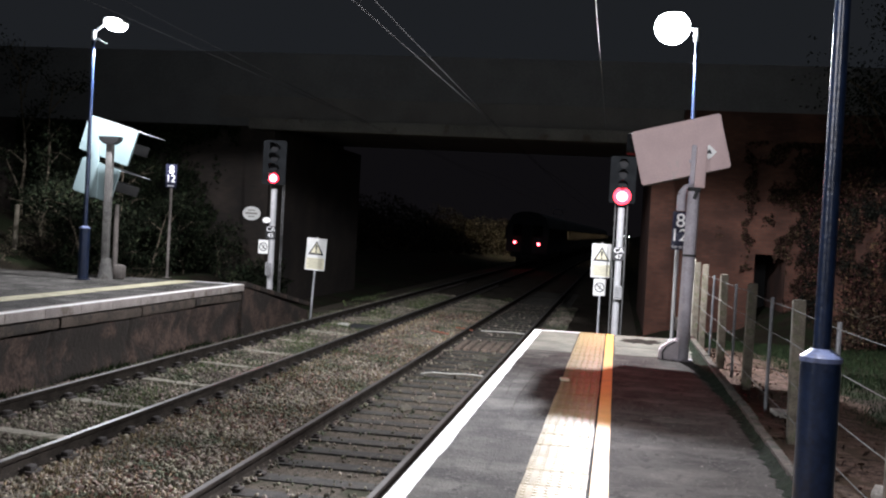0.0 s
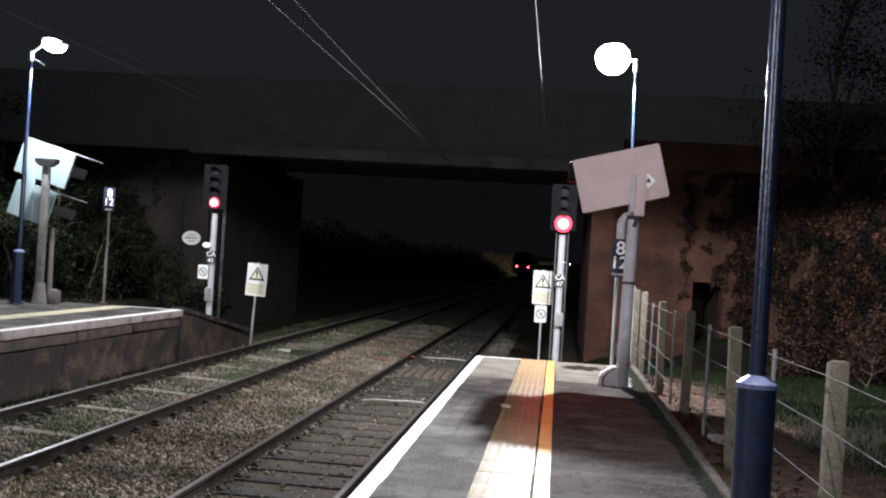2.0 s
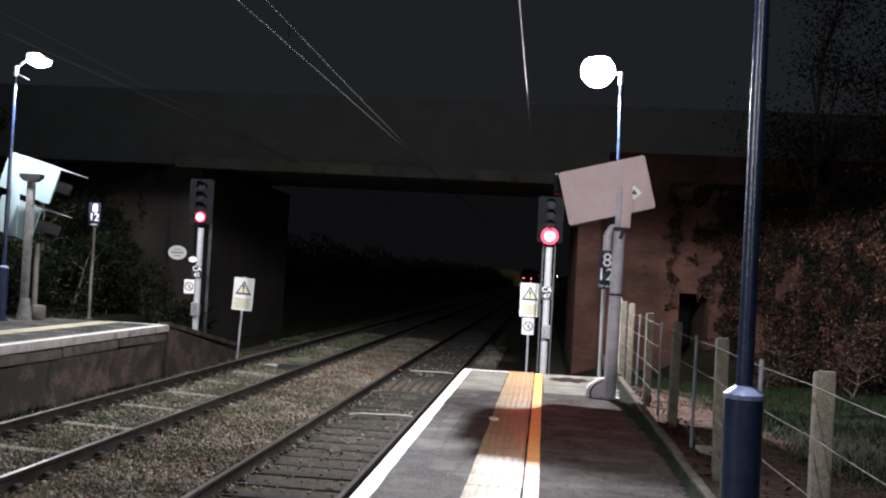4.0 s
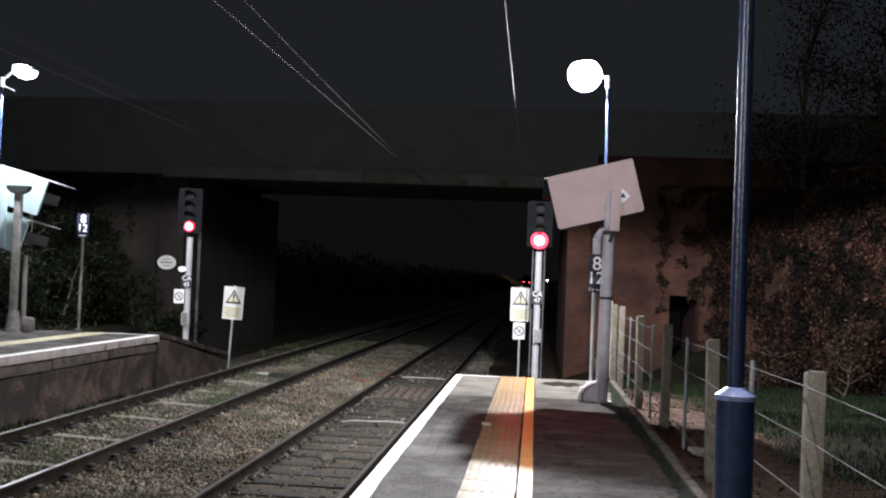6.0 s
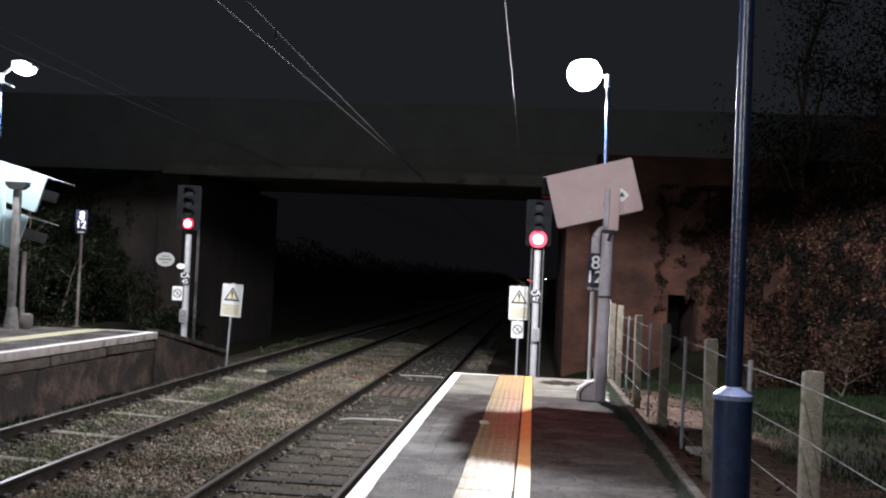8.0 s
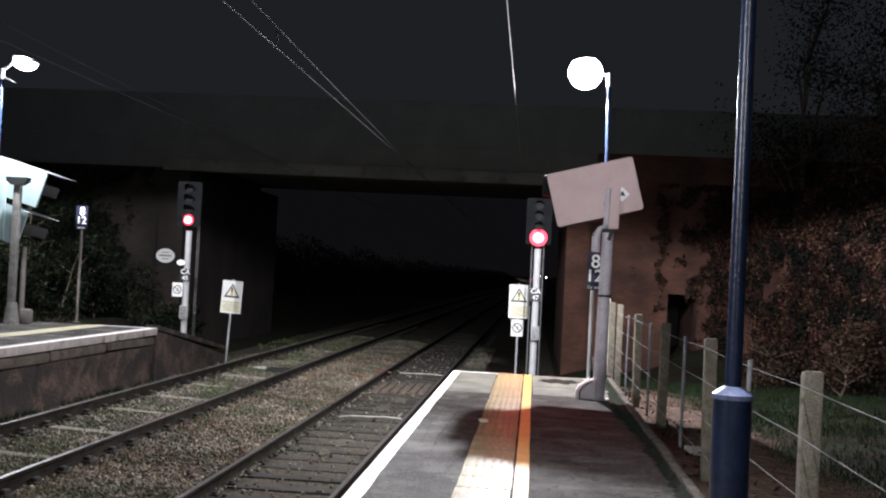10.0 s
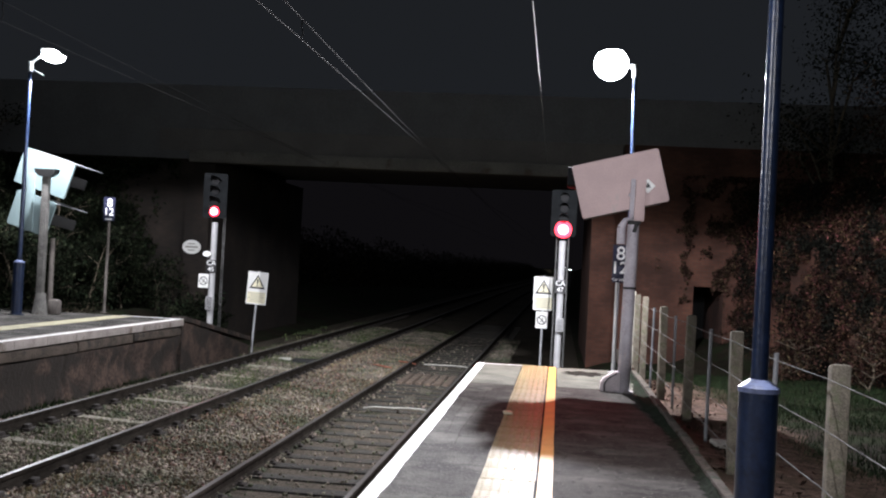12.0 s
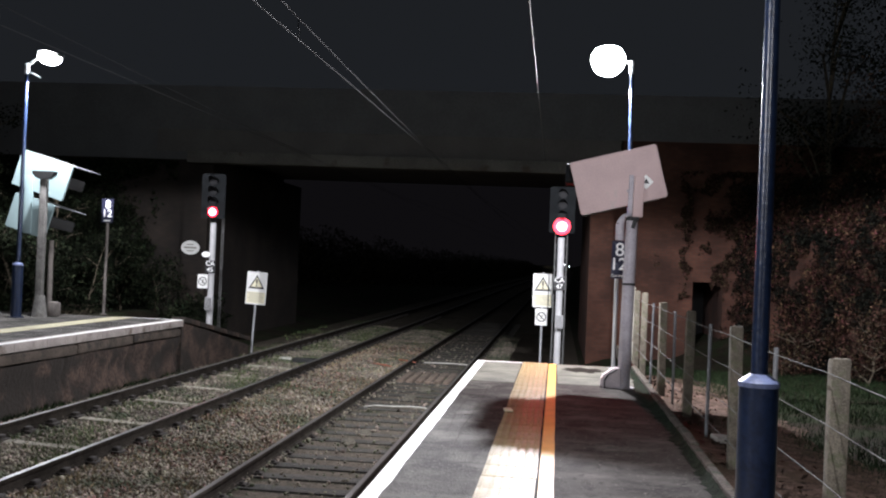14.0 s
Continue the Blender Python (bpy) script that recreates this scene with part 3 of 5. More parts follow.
def build_track(name, far, near, label, pale):
    t = thing(name, ((RAILS[far][0] + RAILS[near][0]) / 2, 0, 0), label, "railway track", "", "structure")
    ox = t.location.x
    prof = [(-0.07, -0.159), (0.07, -0.159), (0.07, -0.148), (0.012, -0.125), (0.01, -0.05), (0.035, -0.038), (0.036, -0.006), (0.028, 0), (-0.028, 0), (-0.036, -0.006), (-0.035, -0.038), (-0.01, -0.05), (-0.012, -0.125), (-0.07, -0.148)]
    for key in (far, near):
        x0, z0 = RAILS[key]
        for pname, pts, m, lift in (("rail", prof, M_RAIL, 0), ("rail_head", [(-0.027, -0.004), (0.027, -0.004), (0.027, 0.003), (-0.027, 0.003)], M_HEAD if pale else M_HEAD_DULL, 0.0)):
            bm = bmesh.new()
            rings = [[bm.verts.new((x0 + x + bend(y) - ox, y, z0 + z + climb(y) + lift)) for x, z in pts] for y in STEPS]
            for a, b in zip(rings, rings[1:]):
                for i in range(len(pts)):
                    j = (i + 1) % len(pts)
                    bm.faces.new((a[i], b[i], b[j], a[j]))
            bm.faces.new(rings[0])
            bmesh.ops.recalc_face_normals(bm, faces=bm.faces)
            part(pname, bm, m, t, "polished running surface" if pname == "rail_head" else "rusty steel rail")
    tilt = math.atan2(RAILS[far][1] - RAILS[near][1], 1.5)
    zc = (RAILS[far][1] + RAILS[near][1]) / 2 - 0.165
    # one sleeper with its chairs, shared by all
    bm = bmesh.new()
    box(bm, (0, 0, -0.075), (2.5, 0.26, 0.15), bevel=0.012)
    me = mesh(bm, "sleeper", M_SLEEPER)
    bm = bmesh.new()
    box(bm, (0, 0, -0.045), (1.28, 0.19, 0.15), bevel=0.012)
    me_pale = mesh(bm, "pale_sleeper", M_PALE)
    bm = bmesh.new()
    for s in (-0.75, 0.75):
        k = 1.0 if pale else 0.62
        box(bm, (s, 0, 0.015), (0.40 * (0.9 if pale else 0.8), 0.20 * k, 0.04 * k), bevel=0.008)
        for q in (-1, 1):
            box(bm, (s + q * 0.1, 0, 0.045 * k), (0.085 * k, 0.12 * k, 0.07 * k), bevel=0.024 * k)
    chairs = mesh(bm, "rail_chair", M_IRON)
    rng = random.Random(3 if pale else 4)
    pitch = 0.65
    for i in range(80):
        y = -5.8 + i * pitch + rng.uniform(-0.02, 0.02)
        shown = pale and i % 3 == 0 and y < 27
        drop = -0.055 if pale and not shown else rng.uniform(-0.02, 0.0) if pale else rng.uniform(-0.012, 0.004)
        m = pose(0, y, zc + drop, 0, 0, rng.uniform(-0.6, 0.6)) @ pose(0, 0, 0, 0, math.degrees(tilt))
        o = piece("sleeper", me_pale if shown else me, t, m)
        piece("rail_chair", chairs, o, pose(0, 0, -drop))
    return t


# ---- platforms ----
def strip(bm, x0, x1, y0, y1, z, rng, ragged=0.005, step=0.12):
    """A painted line: a thin slab with worn, uneven edges."""
    n = max(2, int((y1 - y0) / step))
    top, low = [], []
    for i in range(n + 1):
        y = y0 + (y1 - y0) * i / n
        a, b = x0 + rng.uniform(-ragged, ragged) * 0.3, x1 + 0.2 * rng.uniform(-ragged, ragged) + 1.3 * ragged * noise.fractal(Vector((x1, y * 0.9, 0)), 1.0, 2.0, 5)
        top.append((bm.verts.new((a, y, z)), bm.verts.new((b, y, z))))
        low.append((bm.verts.new((a, y, z - 0.006)), bm.verts.new((b, y, z - 0.006))))
    for i in range(n):
        (a, b), (c, d) = top[i], top[i + 1]
        (e, f), (g, h) = low[i], low[i + 1]
        bm.faces.new((a, b, d, c))
        bm.faces.new((a, c, g, e))
        bm.faces.new((b, f, h, d))
    bm.faces.new((top[0][0], low[0][0], low[0][1], top[0][1]))
    bm.faces.new((top[n][0], top[n][1], low[n][1], low[n][0]))


END_R = 16.05      # end of the near platform
EDGE_R = -1.20
END_L = 19.85      # end of the far platform
EDGE_L = -7.50
TOP_L = 0.15


def build_near_platform():
    rng = random.Random(11)
    bm = bmesh.new()
    extrude(bm, [(EDGE_R, -0.10), (EDGE_R, 0), (1.17, 0), (1.17, -1.2), (EDGE_R + 0.18, -1.2), (EDGE_R + 0.18, -0.10)], -40, END_R)
    p = solid("platform_near", bm, M_ASPHALT, "dark worn asphalt station platform with a white edge line", "platform")
    # coping stones along the edge
    for i in range(40):
        bm = bmesh.new()
        y1 = END_R - i * 0.92
        box(bm, (EDGE_R + 0.11, y1 - 0.46, -0.052), (0.24, 0.908, 0.096), bevel=0.008)
        part("coping_stone", bm, M_COPING, p)
    bm = bmesh.new()
    strip(bm, EDGE_R + 0.005, EDGE_R + 0.118, -40, END_R - 0.005, 0.006, rng, 0.009, 0.035)
    part("edge_line", bm, M_WHITE, p, "worn white painted edge line")
    bm = bmesh.new()
    box(bm, ((EDGE_R + 0.12 - 0.49) / 2, END_R - 0.06, 0.003), (0.588, 0.07, 0.008))
    part("end_line", bm, M_WHITE, p, "white painted line across the platform end")
    bm = bmesh.new()
    strip(bm, -0.072, 0.035, -40, END_R - 0.01, 0.006, rng, 0.003)
    part("yellow_line", bm, M_YELLOW, p, "yellow painted safety line")
    # blister paving
    bm = bmesh.new()
    box(bm, (0, 0, 0.0), (0.394, 0.394, 0.012), bevel=0.003)
    for i in range(6):
        for j in range(6):
            g = bmesh.ops.create_cone(bm, cap_ends=True, segments=8, radius1=0.017, radius2=0.0135, depth=0.004)["verts"]
            bmesh.ops.translate(bm, vec=((i - 2.5) * 0.0655, (j - 2.5) * 0.0655, 0.0075), verts=g)
    tile = mesh(bm, "tactile_tile", M_TACTILE)
    tile.materials.append(M_BLISTERTOP)
    for f in tile.polygons:
        if f.center.z > 0.0085 and f.normal.z > 0.9:
            f.material_index = 1
    for i in range(110):
        piece("tactile_tile", tile, p, pose(-0.288 + rng.uniform(-0.004, 0.004), END_R - 0.205 - i * 0.4, 0.004 + rng.uniform(-0.001, 0.002), 0, 0, rng.uniform(-0.5, 0.5)))
    # the walkway behind the yellow line is laid in browner macadam
    bm = bmesh.new()
    box(bm, (0.6025, -13.36, 0.0005), (1.125, 53.36, 0.009))
    part("walkway", bm, M_WALK, p, "dark brown macadam walkway")
    # pale smears of old mortar and dust on the asphalt
    for cx, cy, w, h, k in ((-0.80, 10.35, 0.17, 0.16, 1), (-0.70, 10.9, 0.13, 0.05, 2), (-0.86, 12.75, 0.14, 0.22, 3), (0.55, 8.7, 0.22, 0.13, 7), (0.3, 10.6, 0.16, 0.05, 8)):
        bm = bmesh.new()
        ring = []
        for q in range(34):
            f = 1 + 0.75 * noise.fractal(Vector((math.cos(q * math.tau / 34) * 1.3, math.sin(q * math.tau / 34) * 1.3, k * 3.7)), 1.0, 2.0, 4)
            ring.append(bm.verts.new((cx + w * f * math.cos(q * math.tau / 34), cy + h * f * math.sin(q * math.tau / 34), 0.0035 if cx < 0 else 0.0085)))
        bm.faces.new(ring)
        part("dusty_smear", bm, M_SMEAR, p, "pale dusty smear")
    # open joints and cracks in the asphalt
    for pts in (((-0.79, 8.3), (-0.82, 9.4), (-0.78, 11.0), (-0.80, 12.6)), ((-1.06, 8.3), (-0.8, 8.34), (-0.52, 8.3)), ((-1.06, 10.7), (-0.75, 10.66), (-0.52, 10.72)), ((-1.05, 13.2), (-0.8, 13.24), (-0.52, 13.2)), ((-0.93, 9.3), (-0.97, 10.4), (-0.94, 11.8)), ((-1.05, 11.7), (-0.8, 11.66), (-0.52, 11.72)), ((-1.05, 14.58), (-0.8, 14.6), (-0.52, 14.57)), ((0.06, 9.9), (0.4, 9.84), (0.8, 9.9), (1.1, 9.8)), ((0.10, 12.0), (0.5, 12.1), (0.9, 12.04))):
        bm = bmesh.new()
        fine = []
        for (x0, y0), (x1, y1) in zip(pts, pts[1:]):
            for k in range(8):
                f = k / 8
                fine.append((x0 + (x1 - x0) * f + rng.uniform(-0.003, 0.003), y0 + (y1 - y0) * f + rng.uniform(-0.003, 0.003)))
        fine.append(pts[-1])
        along = abs(pts[-1][1] - pts[0][1]) > abs(pts[-1][0] - pts[0][0])
        prev = None
        for x, y in fine:
            w = rng.uniform(0.002, 0.004) * (1 if along else 2)
            a, b = ((x - w, y), (x + w, y)) if along else ((x, y - w), (x, y + w))
            cur = (bm.verts.new((*a, 0.004 if x < 0 else 0.0085)), bm.verts.new((*b, 0.004 if x < 0 else 0.0085)))
            if prev:
                bm.faces.new((prev[0], prev[1], cur[1], cur[0]))
            prev = cur
        bmesh.ops.recalc_face_normals(bm, faces=bm.faces)
        part("crack", bm, M_PATCH, p)
    bm = bmesh.new()
    box(bm, (0, 0, 0.012), (0.085, 0.12, 0.024), bevel=0.008)
    solid("loose_stone", bm, M_SIGNYEL, "small pale stone lying on the tactile strip", "stone", "", "", pose(-0.45, 10.55, 0.012, 0, 0, 12))
    bm = bmesh.new()
    ring = [bm.verts.new((0.45 + 0.30 * math.cos(k * math.tau / 28) * (1 + 0.25 * math.sin(k * 2.3)), 15.25 + 0.34 * math.sin(k * math.tau / 28) * (1 + 0.3 * math.sin(k * 1.7 + 1)), 0.0085)) for k in range(28)]
    bm.faces.new(ring)
    part("damp_patch", bm, M_PATCH, p, "dark damp stain")
    # kerb along the back
    k = thing("back_kerb", (1.21, 0, 0), "low mossy concrete kerb along the back of the platform", "kerb", "", "structure")
    for i in range(40):
        bm = bmesh.new()
        box(bm, (0, 0, -0.04), (0.075, 0.905, 0.24), bevel=0.012)
        o = part("kerb_stone", bm, M_KERB, k)
        o.matrix_basis = pose(rng.uniform(-0.006, 0.006), -16.4 + i * 0.915, rng.uniform(-0.012, 0.008), 0, rng.uniform(-2, 2), rng.uniform(-0.4, 0.4))
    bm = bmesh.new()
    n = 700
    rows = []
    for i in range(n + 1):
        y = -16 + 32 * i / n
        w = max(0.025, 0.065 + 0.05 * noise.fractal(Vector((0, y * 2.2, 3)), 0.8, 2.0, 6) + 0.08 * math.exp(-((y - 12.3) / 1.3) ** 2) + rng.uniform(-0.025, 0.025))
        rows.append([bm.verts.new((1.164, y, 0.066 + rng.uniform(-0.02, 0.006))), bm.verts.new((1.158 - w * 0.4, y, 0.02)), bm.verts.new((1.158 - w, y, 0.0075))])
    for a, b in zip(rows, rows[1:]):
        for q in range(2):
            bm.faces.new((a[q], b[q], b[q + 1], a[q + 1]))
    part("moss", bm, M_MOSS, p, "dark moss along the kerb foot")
    bm = bmesh.new()
    xs = [1.235, 1.4, 1.7, 2.1, 2.6, 3.3]
    rows = []
    for i in range(70):
        y = -8 + 28 * i / 69
        rows.append([bm.verts.new((x + (0.9 * noise.noise(Vector((x, y * 0.6, 0))) if x > 3 else 0.3 * noise.noise(Vector((x, y, 0))) if x > 2 else 0), y, ground_z(1.5, y) + 0.10 - 0.13 * max(0, (x - 1.9) / 1.4) + 0.03 * noise.noise(Vector((x * 3, y * 3, 1))))) for x in xs])
    for a, b in zip(rows, rows[1:]):
        for q in range(5):
            bm.faces.new((a[q], a[q + 1], b[q + 1], b[q]))
    solid("soil_strip", bm, M_SOIL, "reddish bare soil and litter under the fence", "soil")
    for x, y, w, h, r in ((1.78, 9.9, 0.5, 0.22, 10), (1.9, 6.9, 0.35, 0.2, -20)):
        bm = bmesh.new()
        box(bm, (0, 0, 0), (w, h, 0.05), bevel=0.01)
        solid("concrete_slab", bm, M_CONC, "broken concrete slab lying behind the fence", "slab", "", "", pose(x, y, ground_z(1.5, y) + 0.13, 2, 3, r))
    # flags round the foot of the tall post
    bm = bmesh.new()
    for x, y, w, h in ((0.61, 13.85, 1.10, 0.98), (0.6, 15.2, 1.10, 1.64), (-0.79, 13.78, 0.575, 1.16), (-0.79, 15.17, 0.575, 1.58)):
        box(bm, (x, y, -0.001), (w, h, 0.012), bevel=0.003)
    part("concrete_apron", bm, M_APRON, p, "paler worn apron")


def build_far_platform():
    rng = random.Random(12)
    z = TOP_L
    bm = bmesh.new()
    extrude(bm, [(EDGE_L - 0.26, z), (EDGE_L - 0.26, -1.2), (-13.2, -1.2), (-13.2, z)], -40, END_L)
    p = solid("platform_far", bm, M_ASPHALT_FAR, "asphalt platform across the tracks with a white edge line", "platform")
    bm = bmesh.new()
    rows = []
    for i in range(241):
        y = 6.0 + (END_L - 6.0) * i / 240
        col = []
        for j in range(13):
            zz = z - 0.34 - (1.25 + z - 0.34) * j / 12
            crack = -0.03 if abs(((y * 0.43) % 1.0) - 0.5 + 0.05 * noise.noise(Vector((3, y, zz * 3)))) < 0.018 else 0
            bulge = 0.035 * noise.fractal(Vector((0, y * 0.9, zz * 1.6)), 1.0, 2.0, 5) + crack - 0.05 * math.sin(math.pi * min(1, j / 9)) ** 2
            col.append(bm.verts.new((EDGE_L - 0.07 + bulge, y, zz)))
        rows.append(col)
    for a, b in zip(rows, rows[1:]):
        for j in range(12):
            bm.faces.new((a[j], a[j + 1], b[j + 1], b[j]))
    extrude(bm, [(EDGE_L - 0.16, z - 0.34), (EDGE_L - 0.16, -1.25), (EDGE_L - 0.256, -1.25), (EDGE_L - 0.256, z - 0.36)], -40, END_L)
    part("retaining_wall", bm, M_WALL, p, "dark stained platform wall")
    bm = bmesh.new()
    extrude(bm, [(EDGE_L - 0.10, z - 0.135), (EDGE_L - 0.10, z - 0.33), (EDGE_L - 0.256, z - 0.33), (EDGE_L - 0.256, z - 0.135)], -40, END_L - 0.01)
    part("corbel_course", bm, M_WALL, p, "darker corbel course under the coping")
    y = END_L - 0.02
    for i in range(30):
        length = rng.uniform(1.5, 3.2)
        bm = bmesh.new()
        box(bm, (EDGE_L - 0.075 + rng.uniform(-0.008, 0.008), y - length / 2, z - 0.238), (0.10, length - rng.uniform(0.01, 0.04), rng.uniform(0.15, 0.18)), rot=pose(0, 0, 0, rng.uniform(-0.7, 0.7)), bevel=0.048)
        part("corbel_stone", bm, M_CORBEL, p)
        y -= length
    for i in range(50):
        bm = bmesh.new()
        box(bm, (EDGE_L - 0.13, END_L - 0.46 - i * 0.92, z - 0.066), (0.262, 0.912, 0.13), bevel=0.01)
        part("coping_stone", bm, M_COPING, p)
    bm = bmesh.new()
    strip(bm, EDGE_L - 0.02, EDGE_L - 0.14, -40, END_L - 0.005, z + 0.004, rng)
    part("edge_line", bm, M_WHITE, p, "worn white painted edge line")
    bm = bmesh.new()
    box(bm, (EDGE_L - 0.72, END_L - 0.06, z + 0.001), (1.15, 0.08, 0.008))
    part("end_line", bm, M_WHITE, p, "white painted line across the platform end")
    bm = bmesh.new()
    strip(bm, -8.52, -8.92, -40, END_L - 0.1, z + 0.005, rng, 0.008)
    part("yellow_strip", bm, M_TACTILE_OLD, p, "worn yellow warning strip")
    # ramp down from the end
    bm = bmesh.new()
    a = [(END_L, z - 0.02), (24.4, -0.70), (24.4, -1.3), (END_L, -1.3)]
    va = [bm.verts.new((EDGE_L - 0.03, y, zz)) for y, zz in a]
    vb = [bm.verts.new((-11.2, y, zz)) for y, zz in a]
    bm.faces.new(va)
    bm.faces.new(vb[::-1])
    for i in range(4):
        j = (i + 1) % 4
        bm.faces.new((va[i], vb[i], vb[j], va[j]))
    bmesh.ops.recalc_face_normals(bm, faces=bm.faces)
    r = solid("platform_ramp", bm, M_WALL, "dark ramp at the far platform's end with a coping", "ramp")
    ang = math.degrees(math.atan2(-0.68, 4.55))
    bm = bmesh.new()
    box(bm, (0, 0, 0.002), (2.9, 3.9, 0.012))
    o = part("ramp_surface", bm, M_ASPHALT_FAR, r, "worn grey ramp surface")
    o.matrix_basis = pose(-9.35, END_L + 2.0, z - 0.02 - 0.70 * 2.0 / 4.55 + 0.006, ang)
    for i in range(5):
        bm = bmesh.new()
        box(bm, (0, 0, 0.03), (0.3, 0.9, 0.1), bevel=0.012)
        o = part("ramp_coping", bm, M_WALL, r)
        f = (i + 0.5) / 5
        o.matrix_basis = pose(EDGE_L - 0.12, END_L + 4.55 * f, z - 0.02 - 0.70 * f, ang)


# ---- things ----
def sign_face(bm, w, h, r=0.02, t=0.004):
    extrude(bm, rounded(w, h, r), -t, 0)


def lamp_post(at, height, base_r, arm, head_yaw, label, lit=True, bowl=(0.26, 0.255), lift=0.0, stay=False):
    t = thing("lamp_post", at, label, "lamp post", "platform lamp posts")
    bm = bmesh.new()
    rod(bm, (0, 0, 0), (0, 0, 1.0), base_r, n=24)
    rod(bm, (0, 0, 0), (0, 0, 0.02), base_r * 1.5, n=24)
    part("base_column", bm, M_BLUE, t)
    bm = bmesh.new()
    box(bm, (0, base_r + 0.001, 0.55), (base_r * 0.9, 0.012, 0.42), bevel=0.004)
    part("access_door", bm, M_BLUE, t)
    bm = bmesh.new()
    rod(bm, (0, 0, 0.99), (0, 0, 1.012), base_r * 1.05, base_r * 1.05, n=28)
    rod(bm, (0, 0, 1.012), (0, 0, 1.05), base_r * 1.05, base_r * 0.46, n=28)
    part("collar", bm, M_COLLAR, t, "bevelled shoulder ring")
    bm = bmesh.new()
    rod(bm, (0, 0, 1.03), (0, 0, height), base_r * 0.43, base_r * 0.33, n=20)
    part("shaft", bm, M_BLUE, t)
    bm = bmesh.new()
    rod(bm, (0, 0, height - 0.16), (0, 0, height + 0.04), base_r * 0.52, base_r * 0.5, n=16)
    rod(bm, (0, 0, height + 0.0), (arm * 0.5, 0, height + 0.06 + lift), 0.026, n=10)
    part("bracket", bm, M_GALV, t)
    if stay:
        bm = bmesh.new()
        box(bm, (0.17, -0.02, height - 0.17), (0.24, 0.06, 0.02), rot=pose(0, 0, 0, 0, 24), bevel=0.006)
        part("stay_plate", bm, M_GALV, t, "short sloping metal plate")
    bm = bmesh.new()
    extrude(bm, rounded(0.42, 0.07, 0.03), -0.13, 0.13)
    for v in bm.verts:
        if v.co.z > 0:
            v.co.z += 0.05 * (1 - (v.co.x / 0.21) ** 2)
    h = part("lamp_head", bm, M_GREY, t, "flat grey lantern")
    h.matrix_basis = pose(arm, 0, height + 0.1 + lift, 0, head_yaw, 0)
    if lit:
        # the flat lantern's glare, modelled as a swelled glowing bowl
        bm = bmesh.new()
        g = bmesh.ops.create_uvsphere(bm, u_segments=24, v_segments=12, radius=1)["verts"]
        bmesh.ops.transform(bm, matrix=Matrix.Diagonal((bowl[0], 0.2, bowl[1], 1)), verts=g)
        for v in bm.verts:
            v.co.z = min(v.co.z, bowl[1] * 0.8)
        d = part("glare_bowl", bm, G_LAMP, h, "glowing white bowl as wide as the lamp's glare")
        d.matrix_basis = pose(0, -0.01, -0.05)
    return t


def warning_sign(at, w, h, label, extra=False):
    t = thing("warning_sign", at, label, "sign", "trackside warning signs")
    bm = bmesh.new()
    rod(bm, (0, 0.03, -0.3), (0, 0.03, 2.03), 0.028, n=10)
    part("post", bm, M_GALV, t)
    zc = 2.0 - h / 2
    bm = bmesh.new()
    sign_face(bm, w, h)
    f = part("sign_plate", bm, M_SIGN, t)
    f.matrix_basis = pose(0, 0, zc)
    # triangle with an exclamation mark
    a, c = 0.2, 0.13
    for name, s, m, y in (("triangle", 1.0, M_INK, -0.006), ("triangle_field", 0.70, M_SIGNYEL, -0.009)):
        bm = bmesh.new()
        pts = [(0, a * s), (-0.2 * s, -a * 0.72 * s), (0.2 * s, -a * 0.72 * s)]
        extrude(bm, pts, y - 0.002, y)
        o = part(name, bm, m, f)
        o.matrix_basis = pose(0, 0, c)
    bm = bmesh.new()
    extrude(bm, [(-0.028, 0.09), (0.028, 0.09), (0.014, -0.03), (-0.014, -0.03)], -0.0135, -0.0112)
    rod(bm, (0, -0.0135, -0.068), (0, -0.0112, -0.068), 0.022, n=10)
    o = part("exclamation_mark", bm, M_INK, f)
    o.matrix_basis = pose(0, 0, c)
    bm = bmesh.new()
    box(bm, (0, -0.0055, -h * 0.29), (w * 0.9, 0.003, h * 0.34))
    part("text_panel", bm, M_SIGNYEL, f, "pale yellow panel")
    bm = bmesh.new()
    for i in range(6):
        box(bm, (0.01 * ((i * 7) % 3 - 1), -0.008, -h * 0.155 - i * h * 0.052), (w * (0.78 - 0.09 * ((i * 5) % 3)), 0.003, h * 0.016))
    part("text_bars", bm, M_GREYINK, f)
    if extra:
        bm = bmesh.new()
        sign_face(bm, 0.29, 0.4)
        g = part("lower_plate", bm, M_SIGN, t)
        g.matrix_basis = pose(-0.01, 0, zc - h / 2 - 0.23)
        ban_symbol(g, 0.105)
    return t


def ban_symbol(parent, r):
    bm = bmesh.new()
    n = 24
    for i in range(n):
        a, b = math.tau * i / n, math.tau * (i + 1) / n
        rod(bm, (r * math.cos(a), -0.007, r * math.sin(a)), (r * math.cos(b), -0.007, r * math.sin(b)), r * 0.11, n=4)
    rod(bm, (-r * 0.7, -0.008, r * 0.7), (r * 0.7, -0.008, -r * 0.7), r * 0.1, n=4)
    part("ring_and_bar", bm, M_INK, parent)
    bm = bmesh.new()
    box(bm, (0.1 * r, -0.006, 0.05 * r), (0.32 * r, 0.003, 1.0 * r), rot=pose(0, 0, 0, 0, 18))
    box(bm, (-0.15 * r, -0.006, -0.35 * r), (0.7 * r, 0.003, 0.2 * r), rot=pose(0, 0, 0, 0, -35))
    part("symbol_bars", bm, M_GREYINK, parent)


